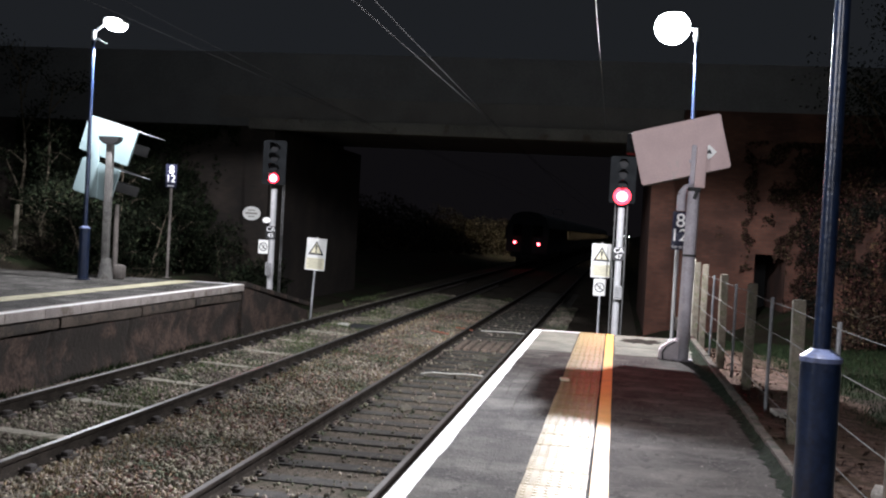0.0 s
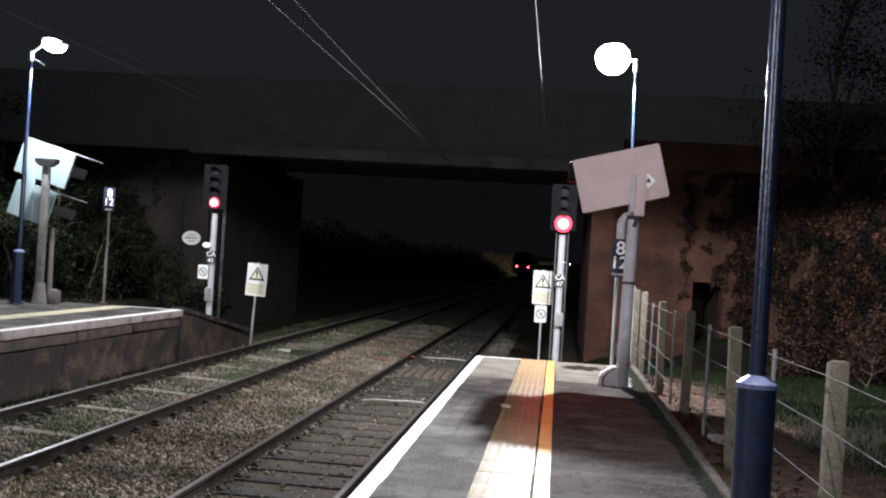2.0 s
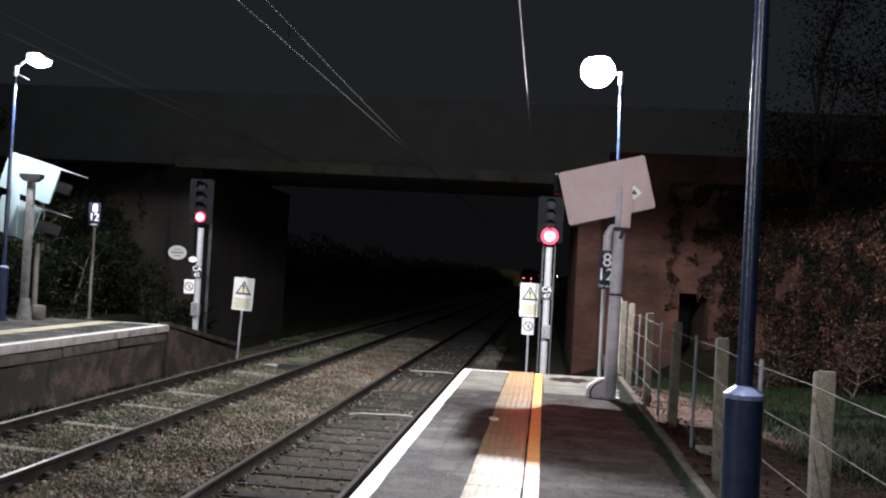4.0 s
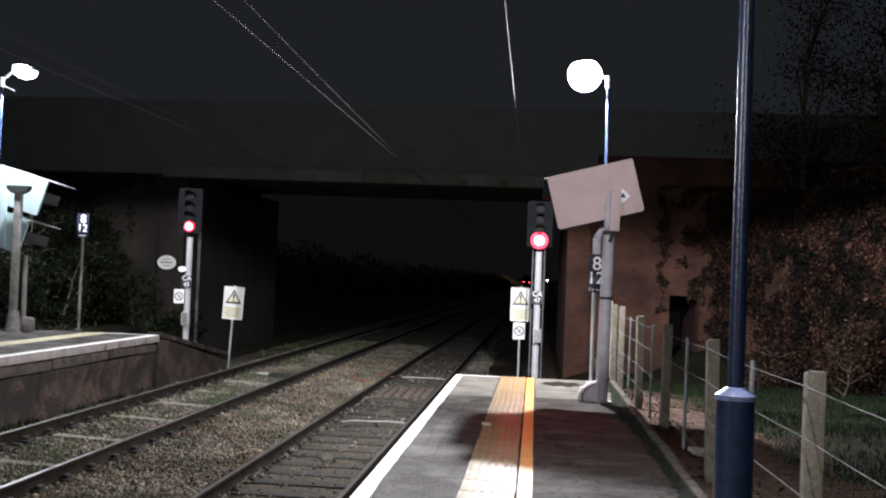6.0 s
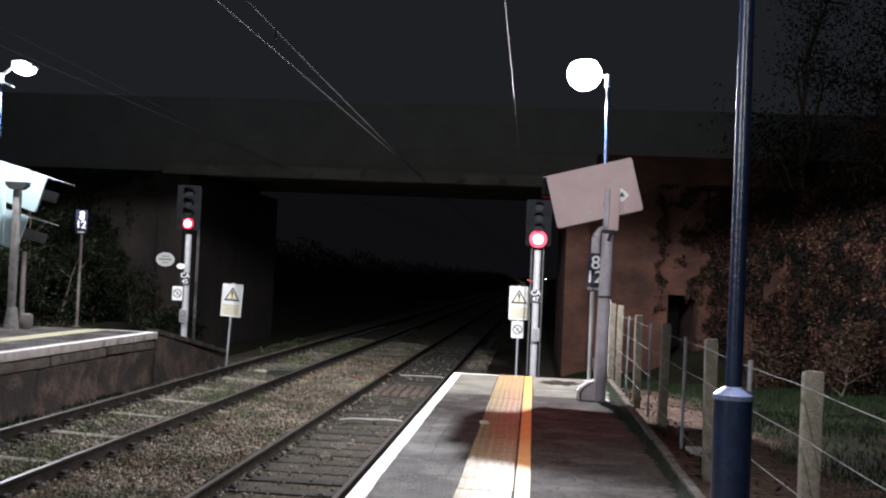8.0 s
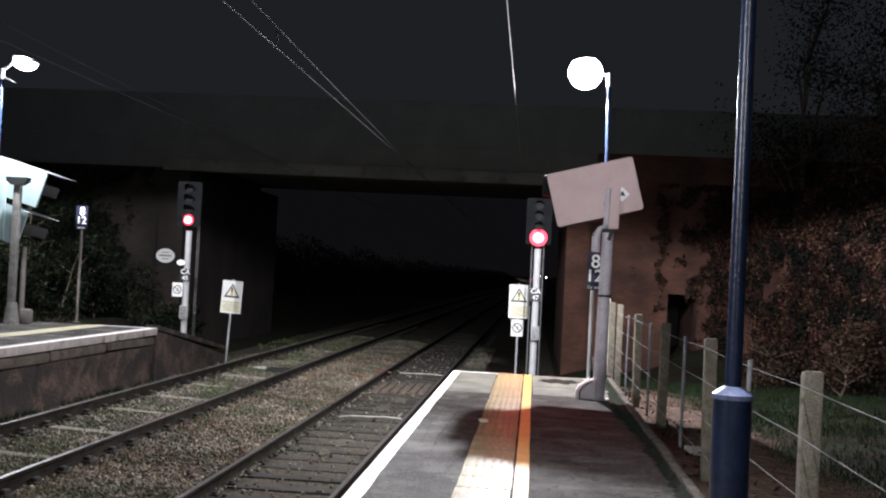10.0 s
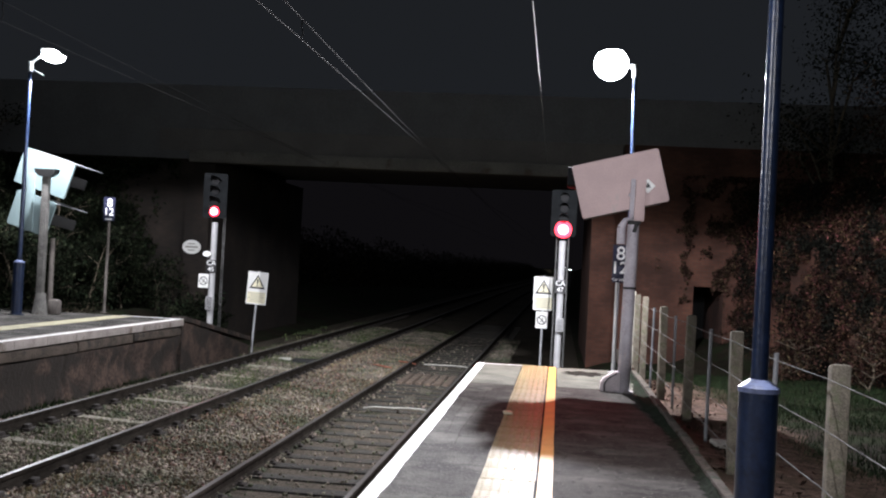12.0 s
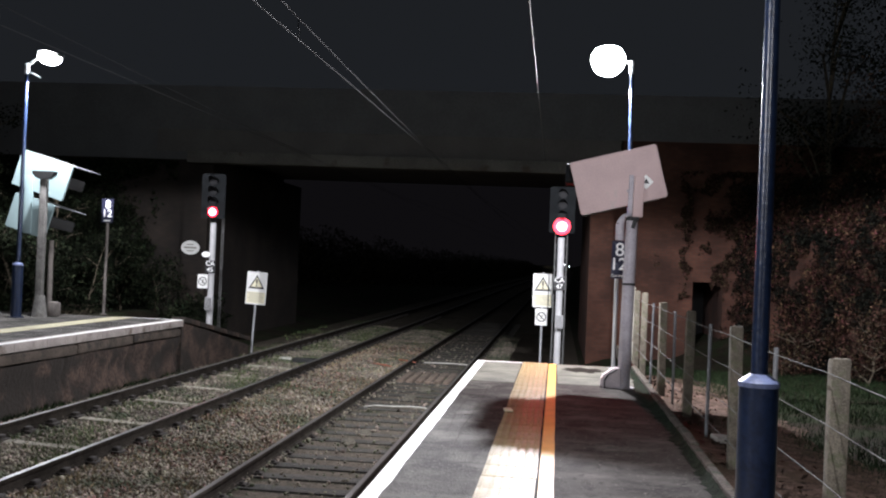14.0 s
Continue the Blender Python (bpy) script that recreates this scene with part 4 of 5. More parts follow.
def colour_signal(at, z_red, ident, label, side, bright):
    t = thing("colour_light_signal", at, label, "railway signal", "platform end signals")
    x0, y0, z0 = at
    zr = z_red - z0
    bm = bmesh.new()
    rod(bm, (0, 0, -0.3), (0, 0, zr - 0.25), 0.068 if side < 0 else 0.075, n=18)
    rod(bm, (0, 0, 0), (0, 0, 0.05), 0.17, n=18)
    part("post", bm, M_GREY, t)
    bm = bmesh.new()
    extrude(bm, rounded(0.56, 1.02, 0.05), -0.09, -0.06)
    b = part("backboard", bm, M_BACKBOARD, t, "dark grey backboard")
    b.matrix_basis = pose(0, 0, zr + 0.36)
    bm = bmesh.new()
    box(bm, (0, 0.05, 0), (0.3, 0.24, 0.94), bevel=0.02)
    part("lamp_case", bm, M_BLACK, b)
    for i in range(4):
        z = -0.36 + i * 0.232
        # the lit red disc is wider than a lens: its rim draws the halo
        bm = bmesh.new()
        rod(bm, (0, -0.11, z), (0, -0.085, z), 0.088 if i else 0.19 if side > 0 else 0.12, n=24)
        lens = part("red_aspect" if i == 0 else "lens", bm, G_REDHALO if i == 0 else M_LENS, b, "red aspect widened to the size of its glow" if i == 0 else "dark unlit lens")
        if i == 0:
            bm = bmesh.new()
            rod(bm, (0, -0.125, z), (0, -0.108, z), 0.115 if side > 0 else 0.09, n=24)
            part("hot_core", bm, bright, lens, "pinkish-white core of the red light")
        bm = bmesh.new()
        n = 12
        for k in range(n):
            a, c = radians(-10 + 200 * k / n), radians(-10 + 200 * (k + 1) / n)
            q = [bm.verts.new((0.108 * math.cos(v), yy, z + 0.108 * math.sin(v))) for v, yy in ((a, -0.085), (c, -0.085), (c, -0.085 - 0.26 * max(0.25, math.sin(c))), (a, -0.085 - 0.26 * max(0.25, math.sin(a))))]
            bm.faces.new(q)
        bmesh.ops.solidify(bm, geom=bm.faces[:], thickness=0.006)
        part("hood", bm, M_BLACK, b)
    # ladder behind the post
    ys = 0.16
    bm = bmesh.new()
    for s in ((-0.13, 0.13) if side > 0 else (0.15, 0.19)):
        rod(bm, (s, ys, -0.2), (s, ys, zr - 0.1), 0.016 if side > 0 else 0.009, n=8)
    lo, hi = (-0.13, 0.13) if side > 0 else (0.15, 0.19)
    rung = 0.1
    while rung < zr - 0.2:
        rod(bm, (lo, ys, rung), (hi, ys, rung), 0.011, n=6)
        rung += 0.28
    part("ladder", bm, M_LADDER, t, "narrow steel ladder")
    # identity plate
    bm = bmesh.new()
    sign_face(bm, 0.24, 0.29, 0.015)
    p = part("identity_plate", bm, M_INK, t, "black plate with white characters")
    p.matrix_basis = pose(-0.005, -0.09, zr - 1.26)
    lettering(ident[0], 0.155, M_LETTER, p, pose(0, -0.006, 0.072) @ UP)
    lettering(ident[1], 0.145, M_LETTER, p, pose(0, -0.006, -0.07) @ UP)
    # telephone box
    bm = bmesh.new()
    box(bm, (0.02, -0.12, zr - 2.1), (0.17, 0.13, 0.30), bevel=0.015)
    c = part("phone_case", bm, M_GREY, t, "small grey case")
    bm = bmesh.new()
    for i in range(5):
        box(bm, (-0.035 + i * 0.028, -0.188, zr - 2.1), (0.012, 0.004, 0.27))
    part("case_stripes", bm, M_BLACK, c)
    if side < 0:
        bm = bmesh.new()
        sign_face(bm, 0.24, 0.32)
        g = part("small_plate", bm, M_SIGN, t)
        g.matrix_basis = pose(-0.17, -0.085, zr - 1.60)
        ban_symbol(g, 0.09)
        bm = bmesh.new()
        extrude(bm, [(0.1 * math.cos(k * math.tau / 18), 0.065 * math.sin(k * math.tau / 18)) for k in range(18)], -0.09, -0.08)
        o = part("oval_tag", bm, M_SIGN, t)
        o.matrix_basis = pose(-0.12, 0, zr - 0.98)
    return t


def stop_sign(at, plate_z, w, h, label, words):
    t = thing("car_stop_sign", at, label, "sign", "car stop signs")
    bm = bmesh.new()
    rod(bm, (0, 0.03, 0), (0, 0.03, plate_z + h / 2), 0.03, n=12)
    rod(bm, (0, 0.03, 0), (0, 0.03, 0.015), 0.08, n=12)
    part("post", bm, M_GREY if words else M_DARKPOLE, t)
    bm = bmesh.new()
    sign_face(bm, w, h, 0.012)
    p = part("sign_plate", bm, M_SIGNBLUE, t)
    p.matrix_basis = pose(0.02 if words else 0, 0, plate_z)
    lettering("8", h * 0.5, M_LETTER, p, pose(0.01, -0.006, h * 0.255) @ UP)
    lettering("12", h * 0.45, M_LETTER, p, pose(-0.005, -0.006, -h * 0.125) @ UP)
    if words:
        lettering(words, h * 0.1, M_LETTER, p, pose(0, -0.006, -h * 0.42) @ UP)
    else:
        bm = bmesh.new()
        box(bm, (0, -0.006, -h * 0.42), (w * 0.6, 0.003, h * 0.05))
        part("text_bar", bm, M_LETTER, p)
    return t


def monitor_housing(parent, c, w, h, roll, depth, material, case=0.93, splay=0.0):
    """A driver's monitor seen from behind: a thin back, and a hood and screen case reaching away, splayed towards the cab."""
    bm = bmesh.new()
    extrude(bm, rounded(w, h, 0.035), 0, 0.05)
    b = part("housing_back", bm, material, parent)
    b.matrix_basis = pose(*c) @ pose(0, 0, 0, 0, roll)
    bm = bmesh.new()
    box(bm, (0, 0.05 + depth / 2, h / 2 - 0.012), (w * 0.96, depth, 0.012))
    for v in bm.verts:
        v.co.x += splay * (v.co.y - 0.05)
    part("hood", bm, M_STAKE, b, "thin sheet-metal hood")
    bm = bmesh.new()
    box(bm, (0, 0.05 + depth * 0.6, -0.01), (w * case, depth * 1.2, h * case), bevel=0.02)
    for v in bm.verts:
        v.co.x += splay * (v.co.y - 0.05)
    part("screen_case", bm, M_BLACK, b, "deep black screen case")
    return b


def near_monitor_post():
    t = thing("driver_monitor_post", (0.90, 13.24, 0), "grey steel post with a tilted pale monitor housing seen from behind", "monitor post", "driver monitor posts")
    bm = bmesh.new()
    rod(bm, (0, 0, 0), (0.03, 0, 2.2), 0.083, 0.075, n=20)
    rod(bm, (0, 0, 0), (0, 0, 0.02), 0.14, n=20)
    part("post", bm, M_POSTGREY, t)
    bm = bmesh.new()
    rod(bm, (0.018, 0, 1.33), (0.018, 0, 1.36), 0.086, n=20)
    part("clamp_band", bm, M_BLACK, t)
    monitor_housing(t, (-0.16, 0.0, 2.69), 1.13, 0.70, -14.5, 0.62, M_PANEL)
    # added block: carries the housing's shadow further left over the platform
    bm = bmesh.new()
    box(bm, (-0.69, 0.56, 2.785), (0.30, 0.60, 0.24), bevel=0.03)
    part("shadow_wing", bm, M_BACKBOARD, t, "black block added beside the screen to widen its shadow")
    bm = bmesh.new()
    box(bm, (0.095, -0.05, 2.47), (0.13, 0.1, 0.52), rot=pose(0, 0, 0, 0, 1), bevel=0.01)
    part("mounting_bracket", bm, M_PANEL, t)
    bm = bmesh.new()
    box(bm, (0.0, -0.03, 2.50), (0.06, 0.05, 0.50), rot=pose(0, 0, 0, 0, 1), bevel=0.006)
    box(bm, (0.0, -0.028, 2.545), (0.1, 0.03, 0.04), bevel=0.006)
    part("bracket_cheek", bm, M_POSTGREY, t)
    bm = bmesh.new()
    box(bm, (0.19, -0.012, 2.67), (0.135, 0.02, 0.135), rot=pose(0, 0, 0, 0, 42))
    tag = part("label_tag", bm, M_SIGN, t, "small white diamond tag")
    bm = bmesh.new()
    extrude(bm, [(0.19, 2.715), (0.15, 2.65), (0.23, 2.65)], -0.026, -0.023)
    part("triangle", bm, M_INK, tag)
    # grey sleeve beside the post and the dark clamp under the bracket
    bm = bmesh.new()
    rod(bm, (-0.115, 0.05, 1.91), (-0.115, 0.05, 2.12), 0.056, n=18)
    rod(bm, (-0.115, 0.05, 2.12), (-0.07, 0.04, 2.23), 0.056, 0.03, n=18)
    rod(bm, (-0.08, 0.04, 2.22), (0.03, 0.0, 2.25), 0.028, n=12)
    part("sleeve", bm, M_POSTGREY, t)
    bm = bmesh.new()
    box(bm, (0.035, -0.01, 2.19), (0.16, 0.17, 0.05), bevel=0.01)
    box(bm, (0.055, -0.06, 2.13), (0.05, 0.05, 0.14), rot=pose(0, 0, 0, 0, 16), bevel=0.01)
    part("clamp", bm, M_BLACK, t)
    # hinged foot
    bm = bmesh.new()
    o = [(-0.30, 0.0), (-0.285, 0.15), (-0.11, 0.275), (-0.03, 0.25), (-0.03, 0.0)]
    va = [bm.verts.new((x, -0.08, z)) for x, z in o]
    vb = [bm.verts.new((x, 0.10, z)) for x, z in o]
    bm.faces.new(va)
    bm.faces.new(vb[::-1])
    for i in range(5):
        j = (i + 1) % 5
        bm.faces.new((va[i], vb[i], vb[j], va[j]))
    bmesh.ops.recalc_face_normals(bm, faces=bm.faces)
    bmesh.ops.bevel(bm, geom=bm.edges[:], offset=0.02, segments=2, affect="EDGES")
    part("foot_cover", bm, M_FOOT, t, "grey cast foot cover")
    bm = bmesh.new()
    tube(bm, [(-0.24, -0.09, 0.0), (-0.25, -0.1, 0.1), (-0.2, -0.1, 0.18), (-0.09, -0.1, 0.25)], 0.008, 6)
    part("loose_cable", bm, M_BLACK, t)


def far_monitor_post():
    t = thing("driver_monitor_post", (-9.99, 18.72, TOP_L), "concrete post before two white monitor housings seen from behind", "monitor post", "driver monitor posts")
    bm = bmesh.new()
    box(bm, (-0.02, 0, 1.35), (0.13, 0.12, 2.7), rot=pose(0, 0, 0, 0, 0), bevel=0.015)
    rod(bm, (0, 0, 0), (0, 0, 0.42), 0.15, 0.09, n=16)
    part("post", bm, M_DARKCONC, t)
    bm = bmesh.new()
    extrude(bm, [(-0.22, 0.06), (0.22, 0.06), (0.2, -0.02), (0.1, -0.09), (-0.1, -0.09), (-0.2, -0.02)], -0.09, 0.09)
    o = part("tee_head", bm, M_BLACK, t)
    o.matrix_basis = pose(-0.02, 0, 2.78)
    monitor_housing(t, (-0.26, 0.35, 2.795), 1.12, 0.73, 16.5, 0.45, M_HOUSING, 0.3, 0.85)
    monitor_housing(t, (-0.46, 0.30, 1.98), 0.86, 0.70, 16.5, 0.4, M_HOUSING, 0.3, 1.2)
    bm = bmesh.new()
    box(bm, (-0.50, 0.30, 2.20), (0.17, 0.05, 1.15), bevel=0.01)
    part("mounting_bracket", bm, M_HOUSING, t)
    bm = bmesh.new()
    rod(bm, (0.06, 0.26, 0), (0.04, 0.26, 1.5), 0.05, n=16)
    box(bm, (0.16, 0.26, 0.15), (0.22, 0.22, 0.30), bevel=0.07)
    part("stub_mast", bm, M_DARKPOLE, t)


def fence():
    t = thing("post_and_wire_fence", (1.5, 0, 0), "concrete post and wire fence behind the platform", "fence")
    ys = [-6.5, -3.5, -0.45, 2.55, 5.58, 8.57, 11.6, 14.43, 17.55, 19.1]
    rng = random.Random(8)
    for y in ys:
        z0 = ground_z(1.55, y)
        h = 1.10 if y < 16 else 1.16
        bm = bmesh.new()
        box(bm, (0, 0, (h - 0.4) / 2), (0.102, 0.115, h + 0.4), bevel=0.02)
        for v in bm.verts:
            if v.co.z > h - 0.1 and v.co.y > 0:
                v.co.z -= 0.01
        o = part("post", bm, M_POST, t)
        o.matrix_basis = pose(0, y, 0, rng.uniform(-0.6, 0.6), rng.uniform(-0.7, 0.7), rng.uniform(-4, 4))
    for y in (-5.0, -2.0, 1.05, 4.1, 7.15, 10.1, 13.0, 16.0):
        bm = bmesh.new()
        rod(bm, (0, 0, -0.35), (0, 0, 1.03), 0.017, n=8)
        o = part("dropper", bm, M_STAKE, t)
        o.matrix_basis = pose(0.0, y, 0, rng.uniform(-0.8, 0.8), rng.uniform(-0.8, 0.8))
    for z in (1.02, 0.75, 0.44, 0.16):
        bm = bmesh.new()
        pts = []
        for a, b in zip(ys, ys[1:]):
            for k in range(6):
                f = k / 6
                pts.append((-0.064, a + (b - a) * f, z - 0.05 * f * (1 - f)))
        pts.append((-0.064, ys[-1], z))
        tube(bm, pts, 0.0032, 5)
        part("wire", bm, M_FENCEWIRE, t)
    # slack wire past the last posts
    t2 = thing("gate_posts", (1.42, 18.9, 0), "pale timber posts at the fence end", "post")
    for x, y, h in ((-0.02, 0.4, 1.22), (0.05, 1.1, 0.85)):
        bm = bmesh.new()
        box(bm, (x, y, h / 2 - 0.15), (0.13, 0.13, h + 0.3), bevel=0.015)
        part("post", bm, M_GATE if x < 0 else M_POST, t2)


def bridge():
    t = thing("road_bridge", (0, 28, 0), "brick road bridge with a painted girder across the line", "bridge", "", "structure")
    # abutments, wing walls and parapet
    for name, c, size in (("abutment", (2.25, 5, 1.4), (2.8, 10, 5.6)), ("lintel_wall", (4.05, 5, 2.75), (0.80, 10, 2.9)), ("wing_wall", (9.2, 5, 1.4), (9.5, 10, 5.6)), ("upper_wall", (7.8, 5, 4.64), (12.3, 10, 0.88)), ("pilaster", (1.15, -0.09, 1.2), (0.62, 0.18, 5.2))):
        bm = bmesh.new()
        box(bm, c, size)
        part(name, bm, M_BRICK, t, "red brick" if name == "abutment" else "")
    bm = bmesh.new()
    box(bm, (4.05, 3.6, 0.1), (0.82, 0.08, 2.4))
    part("recess_door", bm, M_BLACK, t, "dark door in the abutment")
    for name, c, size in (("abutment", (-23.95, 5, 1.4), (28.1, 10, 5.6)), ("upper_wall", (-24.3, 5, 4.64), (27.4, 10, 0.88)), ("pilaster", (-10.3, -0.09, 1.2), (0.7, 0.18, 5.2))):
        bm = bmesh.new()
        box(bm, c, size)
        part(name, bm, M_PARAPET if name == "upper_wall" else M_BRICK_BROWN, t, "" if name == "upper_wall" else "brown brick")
    bm = bmesh.new()
    box(bm, (-5.0, 0.12, 4.75), (13.2, 0.25, 0.64))
    part("girder_web", bm, M_SOOT, t, "sooty girder web")
    bm = bmesh.new()
    box(bm, (-5.1, -0.02, 4.26), (11.0, 0.5, 0.32), bevel=0.02)
    part("girder_flange", bm, M_GIRDER, t, "paler painted bottom flange")
    bm = bmesh.new()
    box(bm, (-5.0, 5.2, 4.75), (13.2, 9.5, 0.5))
    part("deck", bm, M_SOOT, t)
    for y in (0.14, 9.8):
        bm = bmesh.new()
        box(bm, (-12.0, y, 5.7), (52, 0.34, 1.25))
        part("parapet", bm, M_PARAPET, t)
    bm = bmesh.new()
    extrude(bm, [(0.27 * math.cos(k * math.tau / 28), 0.2 * math.sin(k * math.tau / 28)) for k in range(28)], -0.02, 0)
    o = part("oval_plate", bm, M_SIGN, t, "white oval bridge plate")
    o.matrix_basis = pose(-10.40, -0.19, 1.67)
    bm = bmesh.new()
    for z, w in ((0.09, 0.2), (0.0, 0.36), (-0.09, 0.2)):
        box(bm, (0, -0.022, z), (w, 0.004, 0.05 if z == 0 else 0.03))
    part("text_bars", bm, M_GREYINK, o)


def wires():
    def line(name, pts, r, label, group=""):
        t = thing(name, pts[0], label, "overhead wire", group)
        o = Vector(pts[0])
        bm = bmesh.new()
        tube(bm, [Vector(p) - o for p in pts], r, 6)
        part("wire", bm, M_FEEDER if name == "feeder_wire" else M_WIRE, t)
        return t
    for cx, zc, thick in ((-2.77, 3.77, 0.006), (-6.08, 3.88, 0.004)):
        line("contact_wire", [(cx, -8, zc - 0.02), (cx, 8.4, zc), (cx, 20.5, zc + 0.07), (cx, 28, zc + 0.07), (cx, 60, zc + 0.1), (cx + 1, 140, zc + 0.3), (cx + 5.2, 400, zc + 1)], thick, "thin copper contact wire over the track", "overhead wires")
        line("catenary_wire", [(cx, -8, zc + 0.6), (cx, 4, zc + 0.34), (cx, 9.1, zc + 0.24), (cx, 12.6, zc + 0.19), (cx, 20.5, zc + 0.11), (cx, 38, zc + 0.14), (cx, 60, zc + 0.6), (cx + 1, 140, zc + 1), (cx + 5.2, 400, zc + 1.5)], thick, "thin catenary wire above the contact wire", "overhead wires")
        d = thing("dropper_wire", (cx, 10.2, zc), "short looped dropper between the two wires", "overhead wire", "droppers")
        bm = bmesh.new()
        tube(bm, [(0, 0, 0), (0.015, 0.03, 0.08), (-0.01, 0.05, 0.15), (0, 0.02, 0.23)], 0.007, 6)
        part("wire", bm, M_WIRE, d)
    line("feeder_wire", [(-0.37, -6, 4.16), (-0.40, 10, 4.29), (-0.44, 20, 4.43), (-0.47, 28.1, 4.53)], 0.007, "single wire running above the platform edge to the bridge")


def tree(name, at, height, spread, n_leaves, leaf, material, seed, label, trunk_r=0.09, limbs=9):
    rng = np.random.default_rng(seed)
    rr = random.Random(seed)
    t = thing(name, at, label, "tree" if height > 2.5 else "bush", "trackside trees")
    bm = bmesh.new()
    p = Vector((0, 0, -0.2))
    pts = [p]
    for i in range(6):
        p = p + Vector((rr.uniform(-0.12, 0.12), rr.uniform(-0.12, 0.12), height / 6.5))
        pts.append(p)
    for i in range(6):
        rod(bm, pts[i], pts[i + 1], trunk_r * (1 - i / 7), trunk_r * (1 - (i + 1) / 7), n=8)
    clumps = []
    for k in range(limbs):
        i = rr.randint(1, 5)
        a = rr.uniform(0, math.tau)
        f = rr.uniform(0.45, 1.0)
        start = pts[i]
        end = start + Vector((math.cos(a) * spread * f, math.sin(a) * spread * f, height * rr.uniform(0.04, 0.25)))
        mid = (start + end) / 2 + Vector((0, 0, 0.1 * height * rr.uniform(0, 1)))
        rod(bm, start, mid, trunk_r * 0.42, trunk_r * 0.28, n=6)
        rod(bm, mid, end, trunk_r * 0.28, trunk_r * 0.1, n=6)
        clumps += [(mid, 0.3), (end, 0.38), ((mid + end) / 2, 0.34)]
        for q in range(2):
            tip = mid + Vector((rr.uniform(-1, 1), rr.uniform(-1, 1), rr.uniform(-0.2, 0.8))) * spread * 0.4
            rod(bm, mid, tip, trunk_r * 0.16, trunk_r * 0.06, n=5)
            clumps.append((tip, 0.3))
    part("trunk", bm, M_BARK, t, "bare branching trunk")
    c = np.array([x[0][:] for x in clumps])
    s = np.array([x[1] for x in clumps]) * spread
    pick = rng.integers(0, len(c), n_leaves)
    pos = c[pick] + rng.normal(size=(n_leaves, 3)) * (s[pick] * 0.5)[:, None]
    pos[:, 2] = np.maximum(pos[:, 2], 0.03)
    o = new("crown", leaves("crown", pos, leaf, material, rng))
    o.parent = t
    return t


